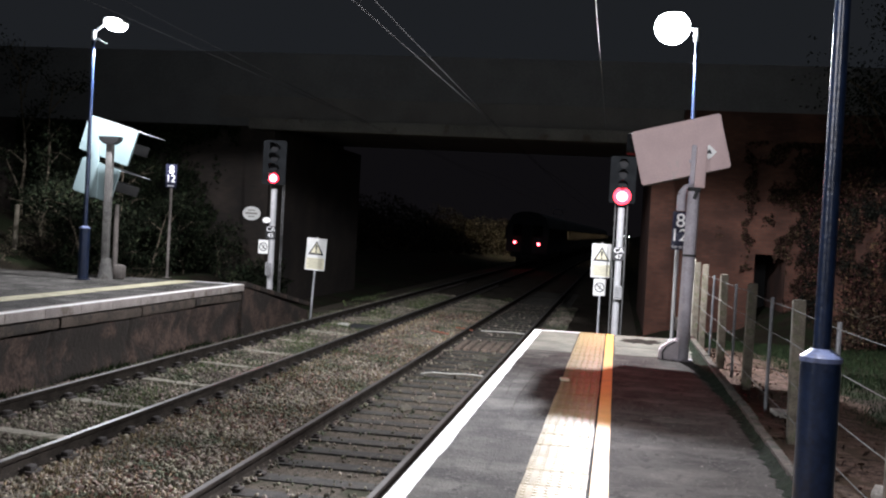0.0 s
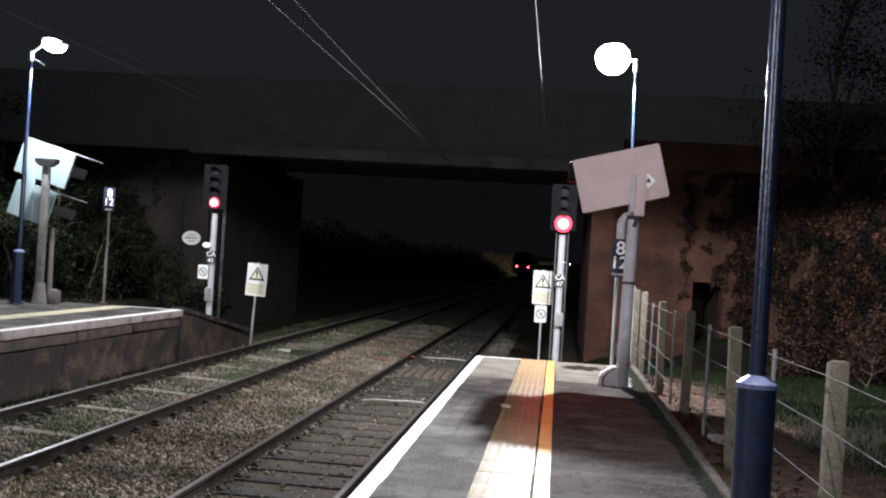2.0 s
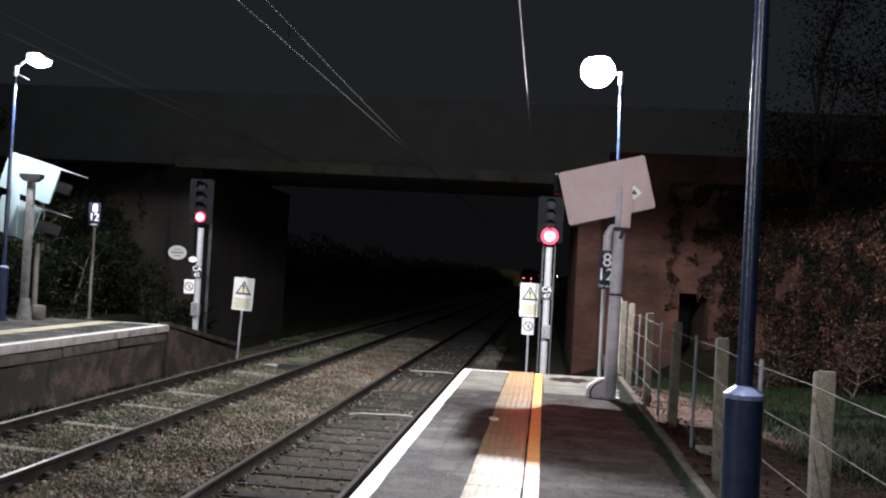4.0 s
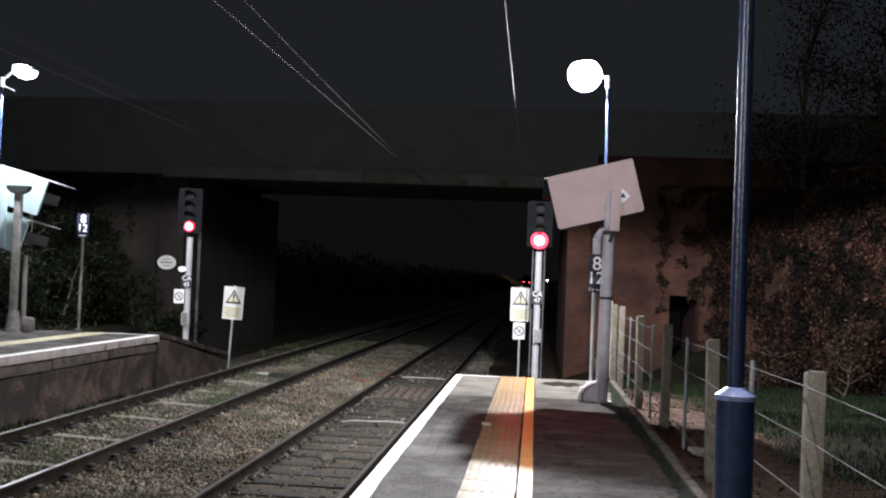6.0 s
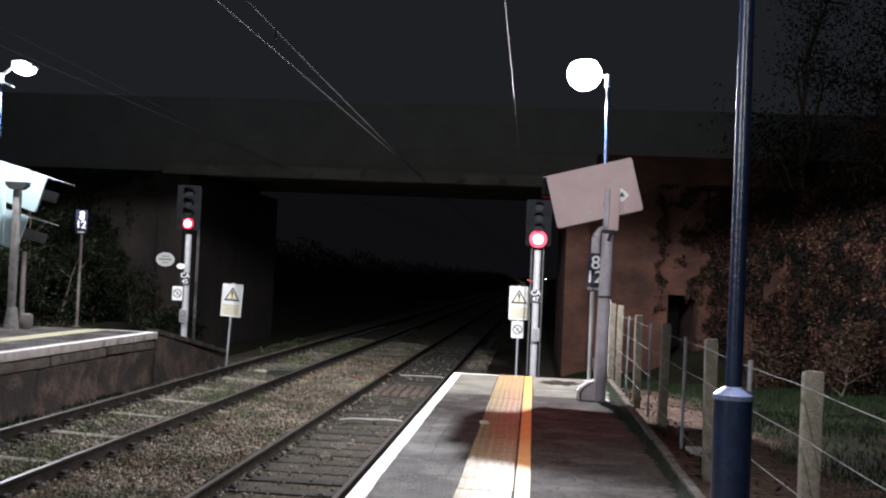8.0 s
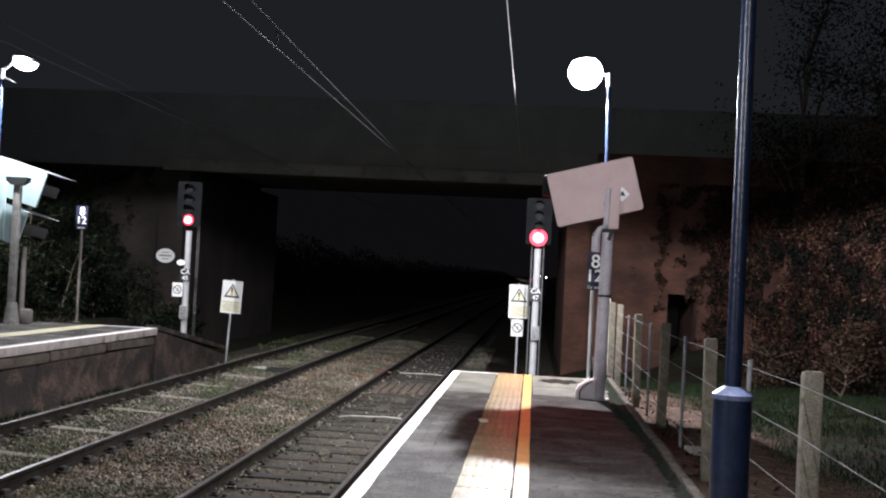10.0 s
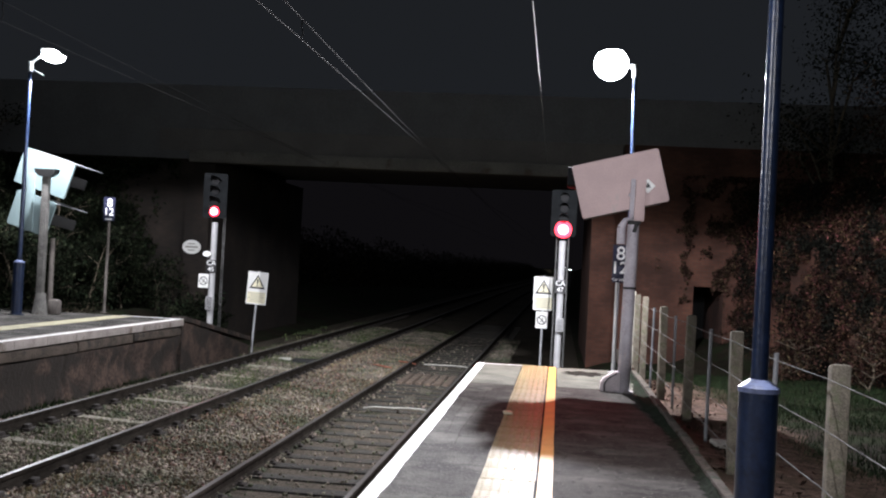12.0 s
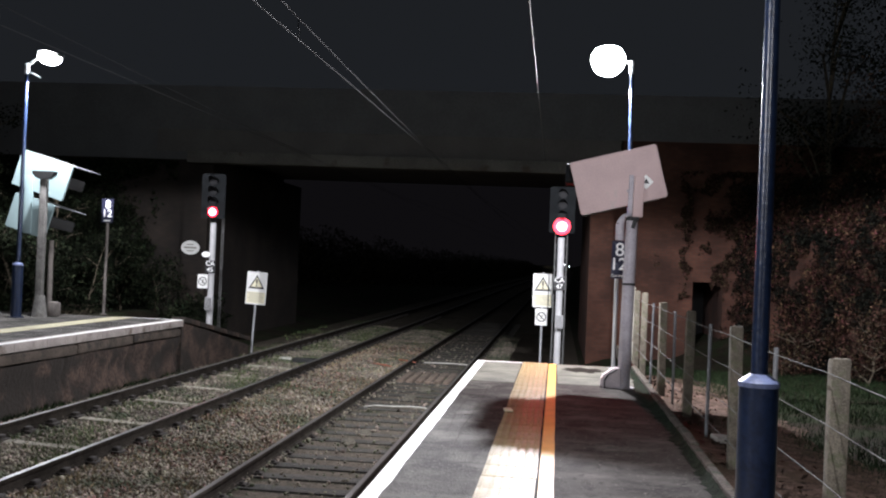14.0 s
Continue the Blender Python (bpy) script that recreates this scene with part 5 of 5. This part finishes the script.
def coach(name, label, tail, pantograph=False):
    """One coach; its origin lies on the rail top at its middle, it runs along y."""
    t = thing(name, (-6.05, 100, -0.74), label, "train coach", "coaches of the departing train")
    outline = [(-1.36, 0.95), (-1.4, 1.5), (-1.4, 2.2), (-1.33, 2.95), (-1.1, 3.45), (-0.6, 3.68), (0, 3.74), (0.6, 3.68), (1.1, 3.45), (1.33, 2.95), (1.4, 2.2), (1.4, 1.5), (1.36, 0.95)]
    bm = bmesh.new()
    extrude(bm, outline, -9.9, 9.9)
    body = part("body", bm, M_COACH, t)
    bm = bmesh.new()
    box(bm, (0, 0, 0.75), (2.3, 17.5, 0.4), bevel=0.03)
    part("underframe", bm, M_BLACK, t)
    bm = bmesh.new()
    box(bm, (0, 0, 0), (0.02, 1.45, 0.78), bevel=0.004)
    win = mesh(bm, "window", G_WINDOW)
    bm = bmesh.new()
    box(bm, (0, 0, 0), (0.02, 1.45, 0.78), bevel=0.004)
    win_dim = mesh(bm, "window", G_DIM)
    bm = bmesh.new()
    for dy, dz, sy, sz in ((-0.77, 0, 0.09, 0.96), (0.77, 0, 0.09, 0.96), (0, 0.435, 1.63, 0.09), (0, -0.435, 1.63, 0.09)):
        box(bm, (0.07, dy, dz), (0.18, sy, sz))
    frame_me = mesh(bm, "window_frame", M_BLACK)
    bm = bmesh.new()
    box(bm, (0, 0, 0), (0.02, 1.45, 0.78), bevel=0.004)
    win_dark = mesh(bm, "window", M_LENS)
    for s in (-1.40, 1.40):
        for i in range(10):
            o = piece("window", win_dark if tail or (s > 0 and i % 3) else win if s < 0 else win_dim, body, pose(s, -8.5 + i * 1.9, 2.25, 0, 4 if s < 0 else -4))
            piece("window_frame", frame_me, o, pose(0, 0, 0) if s > 0 else pose(0, 0, 0, 0, 0, 180))
    for y in (-6.6, 6.6):
        for dy in (-1.15, 1.15):
            bm = bmesh.new()
            rod(bm, (-0.82, y + dy, 0.42), (-0.68, y + dy, 0.42), 0.42, n=20)
            rod(bm, (0.68, y + dy, 0.42), (0.82, y + dy, 0.42), 0.42, n=20)
            rod(bm, (-0.7, y + dy, 0.42), (0.7, y + dy, 0.42), 0.08, n=10)
            part("wheelset", bm, M_IRON, t)
    if pantograph:
        bm = bmesh.new()
        for x in (-0.45, 0.45):
            rod(bm, (x * 1.2, -2.2, 3.72), (x, -1.2, 4.15), 0.03, n=6)
            rod(bm, (x, -1.2, 4.15), (x * 0.8, -2.1, 4.62), 0.025, n=6)
            rod(bm, (x * 1.2, -2.2, 3.66), (x * 1.2, -0.8, 3.66), 0.05, n=6)
        rod(bm, (-0.54, -2.2, 3.72), (0.54, -2.2, 3.72), 0.03, n=6)
        rod(bm, (-0.45, -1.2, 4.15), (0.45, -1.2, 4.15), 0.03, n=6)
        part("pantograph", bm, M_GALV, t, "raised current collector on the roof")
        bm = bmesh.new()
        for y in (-2.25, -1.95):
            tube(bm, [(-0.8, y, 4.52), (-0.6, y, 4.63), (0.6, y, 4.63), (0.8, y, 4.52)], 0.03, 6)
        part("collector_head", bm, M_GALV, t)
    if tail:
        bm = bmesh.new()
        box(bm, (0, -9.93, 2.45), (2.0, 0.05, 0.8), bevel=0.02)
        part("cab_window", bm, M_LENS, body, "dark cab windscreen")
        bm = bmesh.new()
        box(bm, (0, -9.96, 1.9), (0.75, 0.14, 1.9), bevel=0.03)
        part("gangway", bm, M_BLACK, body)
        for x in (-0.8, 0.8):
            bm = bmesh.new()
            rod(bm, (x, -10.0, 1.6), (x, -9.9, 1.6), 0.13, n=18)
            h = part("tail_lamp", bm, M_BLACK, body)
            bm = bmesh.new()
            rod(bm, (x, -10.02, 1.6), (x, -10.0, 1.6), 0.1, n=18)
            part("tail_glass", bm, G_TAIL, h, "glowing red tail lamp")
    return t


# ---- build ----
build_ground()
bridge()
lamp_post((1.095, 15.7, 0), 4.70, 0.085, -0.37, -6, "blue platform lamp post with a lit white lantern").rotation_euler = (0, radians(-1.0), 0)
lamp_post((-10.24, 18.3, TOP_L), 4.82, 0.10, 0.46, 8, "blue platform lamp post with a lit white lantern", bowl=(0.218, 0.13), lift=0.11, stay=True)
lamp_post((0.962, 4.9, 0.005), 4.9, 0.091, -0.36, -8, "dark blue steel lamp post standing by the fence", lit=None)
near_monitor_post()
far_monitor_post()
colour_signal((0.06, 22.5, -1.15), 2.44, ("CA", "47"), "red signal on a grey post with a ladder", 1, G_RED)
colour_signal((-7.89, 22.5, -1.15), 2.48, ("CA", "45"), "four-lens signal showing red on a grey post", -1, G_RED)
warning_sign((-0.33, 24.2, -0.63), 0.47, 0.80, "white warning sign with a second plate below", extra=True)
warning_sign((-7.40, 24.2, -0.88), 0.51, 0.80, "white and yellow trackside warning sign on a leaning post").rotation_euler = (0, radians(2.6), 0)
stop_sign((0.91, 15.75, 0), 1.68, 0.22, 0.58, "dark blue car stop sign behind the monitor post", "Car stop")
stop_sign((-9.43, 20.3, TOP_L), 2.18, 0.25, 0.50, "dark blue car stop sign on a thin post", "")
fence()
wires()


def conduit():
    t = thing("pale_conduit", (-3.23, 17.4, -1.035), "pale plastic conduit lying across the track", "pipe")
    bm = bmesh.new()
    tube(bm, [(-0.02, 0, 0.0), (0.2, -0.03, 0.035), (0.5, 0.0, 0.03), (0.8, 0.1, 0.03), (1.02, 0.26, 0.0), (1.08, 0.3, -0.03)], 0.015, 8)
    part("pipe", bm, M_PIPE, t)


conduit()


def small_track_things():
    t = thing("pale_conduit", (-3.28, 25.6, -1.045), "pale plastic conduit lying across the track", "pipe")
    bm = bmesh.new()
    tube(bm, [(0, 0, 0.02), (0.4, -0.05, 0.03), (0.8, 0.02, 0.03), (1.15, 0.1, 0.0)], 0.013, 8)
    part("pipe", bm, M_PIPE, t)
    t = thing("timber_foot_boards", (-2.78, 22.5, -1.085), "dark timber boards laid between the rails", "boards")
    for i in range(6):
        bm = bmesh.new()
        box(bm, (-0.5 + i * 0.2, 0.03 * (i % 3), 0.02), (0.13, 1.9 - 0.05 * (i % 2), 0.07), bevel=0.008)
        part("board", bm, M_TIMBER, t)
    t = thing("track_magnet", (-5.95, 22.9, -0.93), "dark box with a white end plate between the rails", "track box")
    bm = bmesh.new()
    box(bm, (0.25, 0, 0.06), (0.55, 0.3, 0.12), bevel=0.01)
    part("case", bm, M_BLACK, t)
    bm = bmesh.new()
    box(bm, (-0.35, 0.5, 0.05), (0.26, 0.18, 0.05), bevel=0.01)
    part("plate", bm, M_PIPE, t)
    t = thing("orange_cable", (-4.35, 24.2, -0.965), "short lengths of orange cable lying on the ballast", "cable")
    for pts in (((0, 0, 0), (0.25, -0.3, 0.01), (0.55, -0.55, 0.0)), ((0.45, 1.2, 0), (0.7, 0.9, 0.015), (0.95, 0.7, 0.0))):
        bm = bmesh.new()
        tube(bm, pts, 0.016, 6)
        part("length", bm, M_ORANGE, t)
    t = thing("timber_posts", (-14.1, 22.0, 0.4), "old timber posts standing on the bank", "post")
    for x, y, h in ((0, 0, 1.15), (0.7, 2.0, 0.85)):
        bm = bmesh.new()
        rod(bm, (x, y, -0.4), (x + 0.03, y, h), 0.06, 0.055, n=10)
        part("post", bm, M_POST, t)


small_track_things()


def grit_patches():
    """Low heaps of pale sand and grit between the rails of the near track."""
    for x, y, w, h, k in ((-2.62, 20.6, 0.16, 0.35, 1), (-2.72, 19.2, 0.13, 0.42, 2), (-2.80, 17.9, 0.11, 0.2, 3), (-2.78, 15.1, 0.13, 0.33, 4), (-2.86, 14.2, 0.08, 0.25, 5)):
        bm = bmesh.new()
        n = 26
        rings = []
        for r, z in ((1.0, -0.012), (0.7, 0.014), (0.35, 0.024)):
            ring = []
            for q in range(n):
                a = q * math.tau / n
                f = r * (1 + 0.6 * noise.fractal(Vector((math.cos(a) * 1.4, math.sin(a) * 1.4, k * 5.1)), 1.0, 2.0, 4))
                ring.append(bm.verts.new((w * f * math.cos(a), h * f * math.sin(a), z + 0.008 * noise.noise(Vector((q, r * 5, k))))))
            rings.append(ring)
        for a, b in zip(rings, rings[1:]):
            for q in range(n):
                bm.faces.new((a[q], a[(q + 1) % n], b[(q + 1) % n], b[q]))
        bm.faces.new(rings[-1])
        solid("grit_patch", bm, M_GRIT, "small heap of pale sandy grit between the rails", "grit", "stuff", "grit patches", pose(x, y, -1.072))


grit_patches()

# plants: far bank and behind the fence
rr = random.Random(21)
for i in range(16):
    x, y = -11.2 - rr.uniform(0, 3.4), 21.0 + rr.uniform(0, 6.3)
    x = max(x, -0.565 * y)
    tree("bush", (x, y, ground_z(x, y)), rr.uniform(1.2, 2.4), rr.uniform(0.6, 1.0), 1500, 0.05, M_LEAF, 40 + i, "dark green bramble bush on the bank", 0.03, limbs=8)
for i, (x, y) in enumerate(((-11.3, 25.3), (-11.9, 26.4), (-10.9, 26.6), (-12.4, 25.6))):
    tree("bush", (x, y, ground_z(x, y)), 1.7, 0.8, 1800, 0.045, M_LEAF, 140 + i, "dark scrub bush before the abutment", 0.03, limbs=9)
for i, (x, y, h) in enumerate(((-12.6, 24.0, 3.4), (-13.4, 25.8, 3.2), (-15.0, 24.5, 4.5), (-16.5, 26.0, 5.5))):
    tree("sapling", (x, y, ground_z(x, y)), h, 0.9, 1200, 0.05, M_LEAF, 60 + i, "thin sapling with sparse leaves on the bank", 0.05, limbs=9)
for i, (x, y, h) in enumerate(((6.9, 27.0, 9.0), (8.2, 23.0, 9.5), (9.6, 19.5, 9.0), (9.0, 26.0, 10.0), (10.8, 22.0, 9.5), (11.6, 17.5, 9.0), (12.5, 25.0, 11.0), (13.0, 20.0, 10.0), (6.3, 21.2, 1.5), (7.4, 18.3, 1.4), (8.4, 15.6, 1.6), (5.4, 24.2, 1.2))):
    tree("tree" if h > 2.5 else "bush", (x, y, ground_z(x, y)), h, 2.2 if h > 2.5 else 0.8, 9000 if h > 2.5 else 2000, 0.05 if h > 2.5 else 0.04, M_LEAF_BROWN if i % 3 else M_LEAF, 80 + i, "dense dark tree above the brick wall" if h > 2.5 else "low scrub bush before the brick wall", 0.11 if h > 2.5 else 0.03, limbs=20)


def ivy_wall():
    a, b = Vector((4.95, 27.9, 0)), Vector((11.5, 9.0, 0))
    d = (b - a).normalized()
    w = thing("wing_wall_brick", a[:], "old red brick wing wall overgrown with ivy", "wall", "", "structure", rz=math.degrees(math.atan2(d.y, d.x)))
    length = (b - a).length
    bm = bmesh.new()
    box(bm, (length / 2, 0.2, 1.2), (length, 0.4, 4.6))
    part("brick_face", bm, M_BRICK, w)
    rng = np.random.default_rng(91)
    n = 240000
    u, z = rng.uniform(0, length, n), rng.uniform(-1.0, 3.9, n)
    keep = np.array([noise.fractal(Vector((p * 0.8, 0, q * 0.9)), 1.0, 2.0, 4) for p, q in zip(u, z)]) + 0.10 * (z - 1.2) + 0.05 * (u - 4) > -0.42
    u, z = u[keep], z[keep]
    n = len(u)
    v = -np.abs(rng.normal(0.06, 0.12, n)) - 0.01
    o = new("ivy", leaves("ivy", np.stack([u, v, z], 1), 0.04, M_IVY, rng))
    o.parent = w
    tagged(o, "brown-green ivy hanging on the bricks", "", "", "stuff")


ivy_wall()


def bridge_ivy():
    rng = np.random.default_rng(17)
    n = 90000
    x, z = rng.uniform(2.6, 7.6, n), rng.uniform(-1.0, 4.3, n)
    f = np.array([noise.fractal(Vector((a * 2.2, 3.0, b * 1.9)), 1.0, 2.0, 5) for a, b in zip(x, z)])
    keep = f + 0.42 * (x - 4.6) + 0.12 * (z - 1.0) + rng.normal(0, 0.12, n) > 0.12
    keep &= ~((x > 3.62) & (x < 4.42) & (z < 1.05 + 0.25 * f))
    x, z, f = x[keep], z[keep], f[keep]
    y = 27.97 - np.abs(rng.normal(0.02, 0.05, len(x)))
    o = new("bridge_ivy", leaves("bridge_ivy", np.stack([x, y, z], 1), 0.04, M_LEAF_BROWN, rng))
    tagged(o, "dark autumn ivy climbing the red brick bridge wall", "ivy", "", "stuff")


bridge_ivy()


def abutment_creeper():
    """Dark creeper over the front of the far abutment, left open round the plate."""
    rng = np.random.default_rng(23)
    n = 60000
    x, z = rng.uniform(-18.0, -10.9, n), rng.uniform(-0.8, 4.15, n)
    f = np.array([noise.fractal(Vector((a * 0.8, 8.0, b * 0.8)), 1.0, 2.0, 5) for a, b in zip(x, z)])
    keep = f - 0.55 * (x + 12.0) + 0.35 * np.maximum(z - 2.6, 0) + rng.normal(0, 0.15, n) > 0.25
    x, z = x[keep], z[keep]
    y = 27.97 - np.abs(rng.normal(0.02, 0.08, len(x)))
    o = new("abutment_creeper", leaves("abutment_creeper", np.stack([x, y, z], 1), 0.055, M_LEAF, rng))
    tagged(o, "dark green creeper over the brown brick abutment", "ivy", "", "stuff")


abutment_creeper()


def bramble():
    """A dark low bramble between the ramp and the far abutment."""
    rng = np.random.default_rng(29)
    n = 5200
    way = rng.normal(0, 1, (n, 3))
    way /= np.linalg.norm(way, axis=1)[:, None]
    f = np.array([noise.fractal(Vector(w * 1.7), 1.0, 2.0, 4) for w in way])
    at = way * (rng.uniform(0.55, 1.0, n) * (1 + 0.45 * f))[:, None] * (0.95, 0.45, 0.8) + (-9.25, 25.4, -0.35)
    at = at[at[:, 2] > -0.95]
    o = new("bramble_bush", leaves("bramble_bush", at, 0.05, M_LEAF, rng))
    tagged(o, "low dark bramble beside the platform ramp", "bush", "", "stuff")


bramble()


def turf():
    rng = np.random.default_rng(31)
    n = 95000
    x, y = rng.uniform(1.7, 7.5, n), 3 + 22 * rng.uniform(0, 1, n) ** 1.3
    keep = np.sin(x * 2.1 + y * 0.9) + rng.normal(0, 0.8, n) > -1.0
    x, y = x[keep], y[keep]
    at = np.stack([x, y, [ground_z(a, b) for a, b in zip(x, y)]], 1)
    tagged(new("rough_grass", blades("rough_grass", at, 0.075, M_GRASS, rng, 0.006)), "rough green grass behind the fence", "grass", "", "stuff")
    n = 17000
    x, y = rng.uniform(-6.65, -5.4, n), 8 + 26 * rng.uniform(0, 1, n) ** 1.2
    keep = np.sin(y * 1.7) + np.sin(x * 5 + y) + rng.normal(0, 0.7, n) > 0.5
    x, y = x[keep], y[keep]
    at = np.stack([x, y, [bed_z(a) - 0.01 for a in x]], 1)
    tagged(new("track_weeds", blades("track_weeds", at, 0.07, M_WEED, rng)), "low green weeds between the rails", "weeds", "", "stuff")
    n = 16000
    x, y = rng.uniform(-8.3, -3.5, n), 14 + 26 * rng.uniform(0, 1, n)
    keep = np.array([noise.noise(Vector((a * 0.9, b * 0.45, 7))) for a, b in zip(x, y)]) + rng.normal(0, 0.12, n) > 0.22
    x, y = x[keep], y[keep]
    keep = (np.abs(x + 6.8) > 0.1) & (np.abs(x + 5.3) > 0.1) & ((x > -7.4) | (y > 24.6))
    x, y = x[keep], y[keep]
    at = np.stack([x, y, [bed_z(a) - 0.01 for a in x]], 1)
    tagged(new("ballast_weeds", blades("ballast_weeds", at, 0.09, M_WEED, rng, 0.008)), "tufts of weeds growing in the ballast", "weeds", "", "stuff")
    # withered grass and litter lying on the ballast between the tracks
    n = 26000
    x, y = rng.uniform(-5.15, -3.65, n), 7.5 + 24 * rng.uniform(0, 1, n) ** 1.3
    keep = np.array([noise.noise(Vector((a * 1.3, b * 0.8, 2))) for a, b in zip(x, y)]) + rng.normal(0, 0.25, n) > -0.05
    x, y = x[keep], y[keep]
    at = np.stack([x, y, [bed_z(a) + 0.012 for a in x]], 1)
    tagged(new("dead_grass", blades("dead_grass", at, 0.05, M_STRAW, rng, 0.005)), "withered grass and litter on the ballast", "dead grass", "", "stuff")
    n = 11000
    x, y = rng.uniform(-5.2, -3.6, n), 7.5 + 22 * rng.uniform(0, 1, n) ** 1.2
    keep = np.array([noise.noise(Vector((a * 1.1, b * 0.7, 9))) for a, b in zip(x, y)]) + rng.normal(0, 0.25, n) > 0.0
    x, y = x[keep], y[keep]
    at = np.stack([x, y, [bed_z(a) + 0.022 + 0.03 * max(0, math.sin((a + 5.1) / 1.5 * math.pi)) for a in x]], 1)
    tagged(new("withered_leaves", leaves("withered_leaves", at, 0.026, M_LITTER, rng)), "withered leaves and scraps lying on the ballast", "leaves", "", "stuff")
    n = 3200
    x, y = -7.62 + np.abs(rng.normal(0, 0.14, n)), 8 + 12 * rng.uniform(0, 1, n)
    keep = np.sin(y * 1.9) + np.sin(y * 4.3 + 1) + rng.normal(0, 0.8, n) > -0.3
    x, y = x[keep], y[keep]
    at = np.stack([x, y, [bed_z(a) - 0.03 for a in x]], 1)
    tagged(new("wall_foot_weeds", blades("wall_foot_weeds", at, 0.1, M_GRASS, rng, 0.008)), "dark straggling weeds along the platform wall's foot", "weeds", "", "stuff")
    n = 9000
    y = rng.uniform(19.0, 27.5, n)
    x = -0.46 * y - rng.uniform(0, 4.5, n)
    keep = (x < -11.3) & (np.array([noise.noise(Vector((a * 0.8, b * 0.8, 4))) for a, b in zip(x, y)]) + rng.normal(0, 0.2, n) > -0.1)
    x, y = x[keep], y[keep]
    at = np.stack([x, y, [ground_z(a, b) + 0.02 for a, b in zip(x, y)]], 1)
    tagged(new("leaf_litter", leaves("leaf_litter", at, 0.05, M_LEAF_DRY, rng)), "dry leaf litter lying on the bank", "leaves", "", "stuff")
    n = 500
    x, y = 1.6 + rng.normal(0, 0.25, n), rng.uniform(5, 19, n)
    x = np.maximum(x, 1.27)
    at = np.stack([x, y, np.full(n, 0.012)], 1)
    at[:, 2] = [ground_z(1.5, b) + 0.13 for b in y]
    tagged(new("fallen_leaves", leaves("fallen_leaves", at, 0.03, M_LEAF_BROWN, rng)), "brown fallen leaves along the kerb", "leaves", "", "stuff")


turf()


def woods():
    rng = np.random.default_rng(77)
    for name, side in (("woods_far_side", -1), ("woods_near_side", 1)):
        n = 90000
        y = 42 + 330 * rng.uniform(0, 1, n) ** 1.6
        b = np.array([bend(v) for v in y])
        lump = 1.5 + np.sin(y * 0.35) + 0.6 * np.sin(y * 0.9 + 1)
        d = rng.uniform(0, 6, n)
        x = b + (-9.6 - d - 5 * np.clip(1 - (y - 42) / 70, 0, 1) if side < 0 else 3.6 + d)
        z = np.array([ground_z(a, c) for a, c in zip(x, y)]) + rng.uniform(0, 1, n) ** 1.3 * (0.7 + 0.35 * lump + d * 0.2)
        o = new(name, leaves(name, np.stack([x, y, z], 1), 0.12, M_LEAF_DRY if side < 0 else M_LEAF, rng))
        tagged(o, "dark woods along the cutting past the bridge", "woods", "", "stuff")


woods()


def haze_backdrop():
    """An added ridge far past the end of the line; its glow stands for night haze."""
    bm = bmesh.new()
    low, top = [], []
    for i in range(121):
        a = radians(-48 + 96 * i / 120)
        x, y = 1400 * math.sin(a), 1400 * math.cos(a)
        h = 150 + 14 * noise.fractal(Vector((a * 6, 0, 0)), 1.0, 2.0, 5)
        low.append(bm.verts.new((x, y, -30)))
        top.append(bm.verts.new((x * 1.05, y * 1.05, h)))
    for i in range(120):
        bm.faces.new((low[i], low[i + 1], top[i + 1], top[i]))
    solid("backdrop", bm, G_HAZE, "added backdrop glowing faintly as night haze beyond the line", "backdrop")


haze_backdrop()


def far_lamps():
    for x, y, z in ((1.85, 160, 1.9), (1.02, 160.5, 2.15)):
        t = thing("far_lamp", (x, y, ground_z(x, y)), "small white lamp on a post far along the line", "lamp", "far lamps")
        h = z - ground_z(x, y)
        bm = bmesh.new()
        rod(bm, (0, 0, 0), (0, 0, h), 0.05, n=8)
        part("post", bm, M_GALV, t)
        bm = bmesh.new()
        bmesh.ops.create_uvsphere(bm, u_segments=12, v_segments=8, radius=0.06 if x > 1.2 else 0.04)
        o = part("globe", bm, G_FAR, t)
        o.matrix_basis = pose(0, 0, h)


far_lamps()
coaches = [coach("train_coach", "dark unlit rear coach with two red tail lamps" if i == 0 else "dark coach with warm lit windows", i == 0, i == 1) for i in range(8)]
build_track("track_far", "left_far", "left_near", "weedy railway track beside the far platform", True)
build_track("track_near", "right_far", "right_near", "railway track with dark sleepers beside the near platform", False)
build_far_platform()
build_near_platform()
build_ballast()


def on_line(y):
    """A coach's place on the far track with its middle at y."""
    dx = (bend(y + 7) - bend(y - 7)) / 14
    dz = (climb(y + 7) - climb(y - 7)) / 14
    return pose(-6.05 + bend(y), y, -0.742 + climb(y), math.degrees(math.atan(dz)), 2.1, -math.degrees(math.atan(dx)))


def motions():
    for i, c in enumerate(coaches):
        walk(c, [(t / 2, on_line(68 + 10 + i * 20.2 + 38.0 * t / 2)) for t in range(29)])


motions()
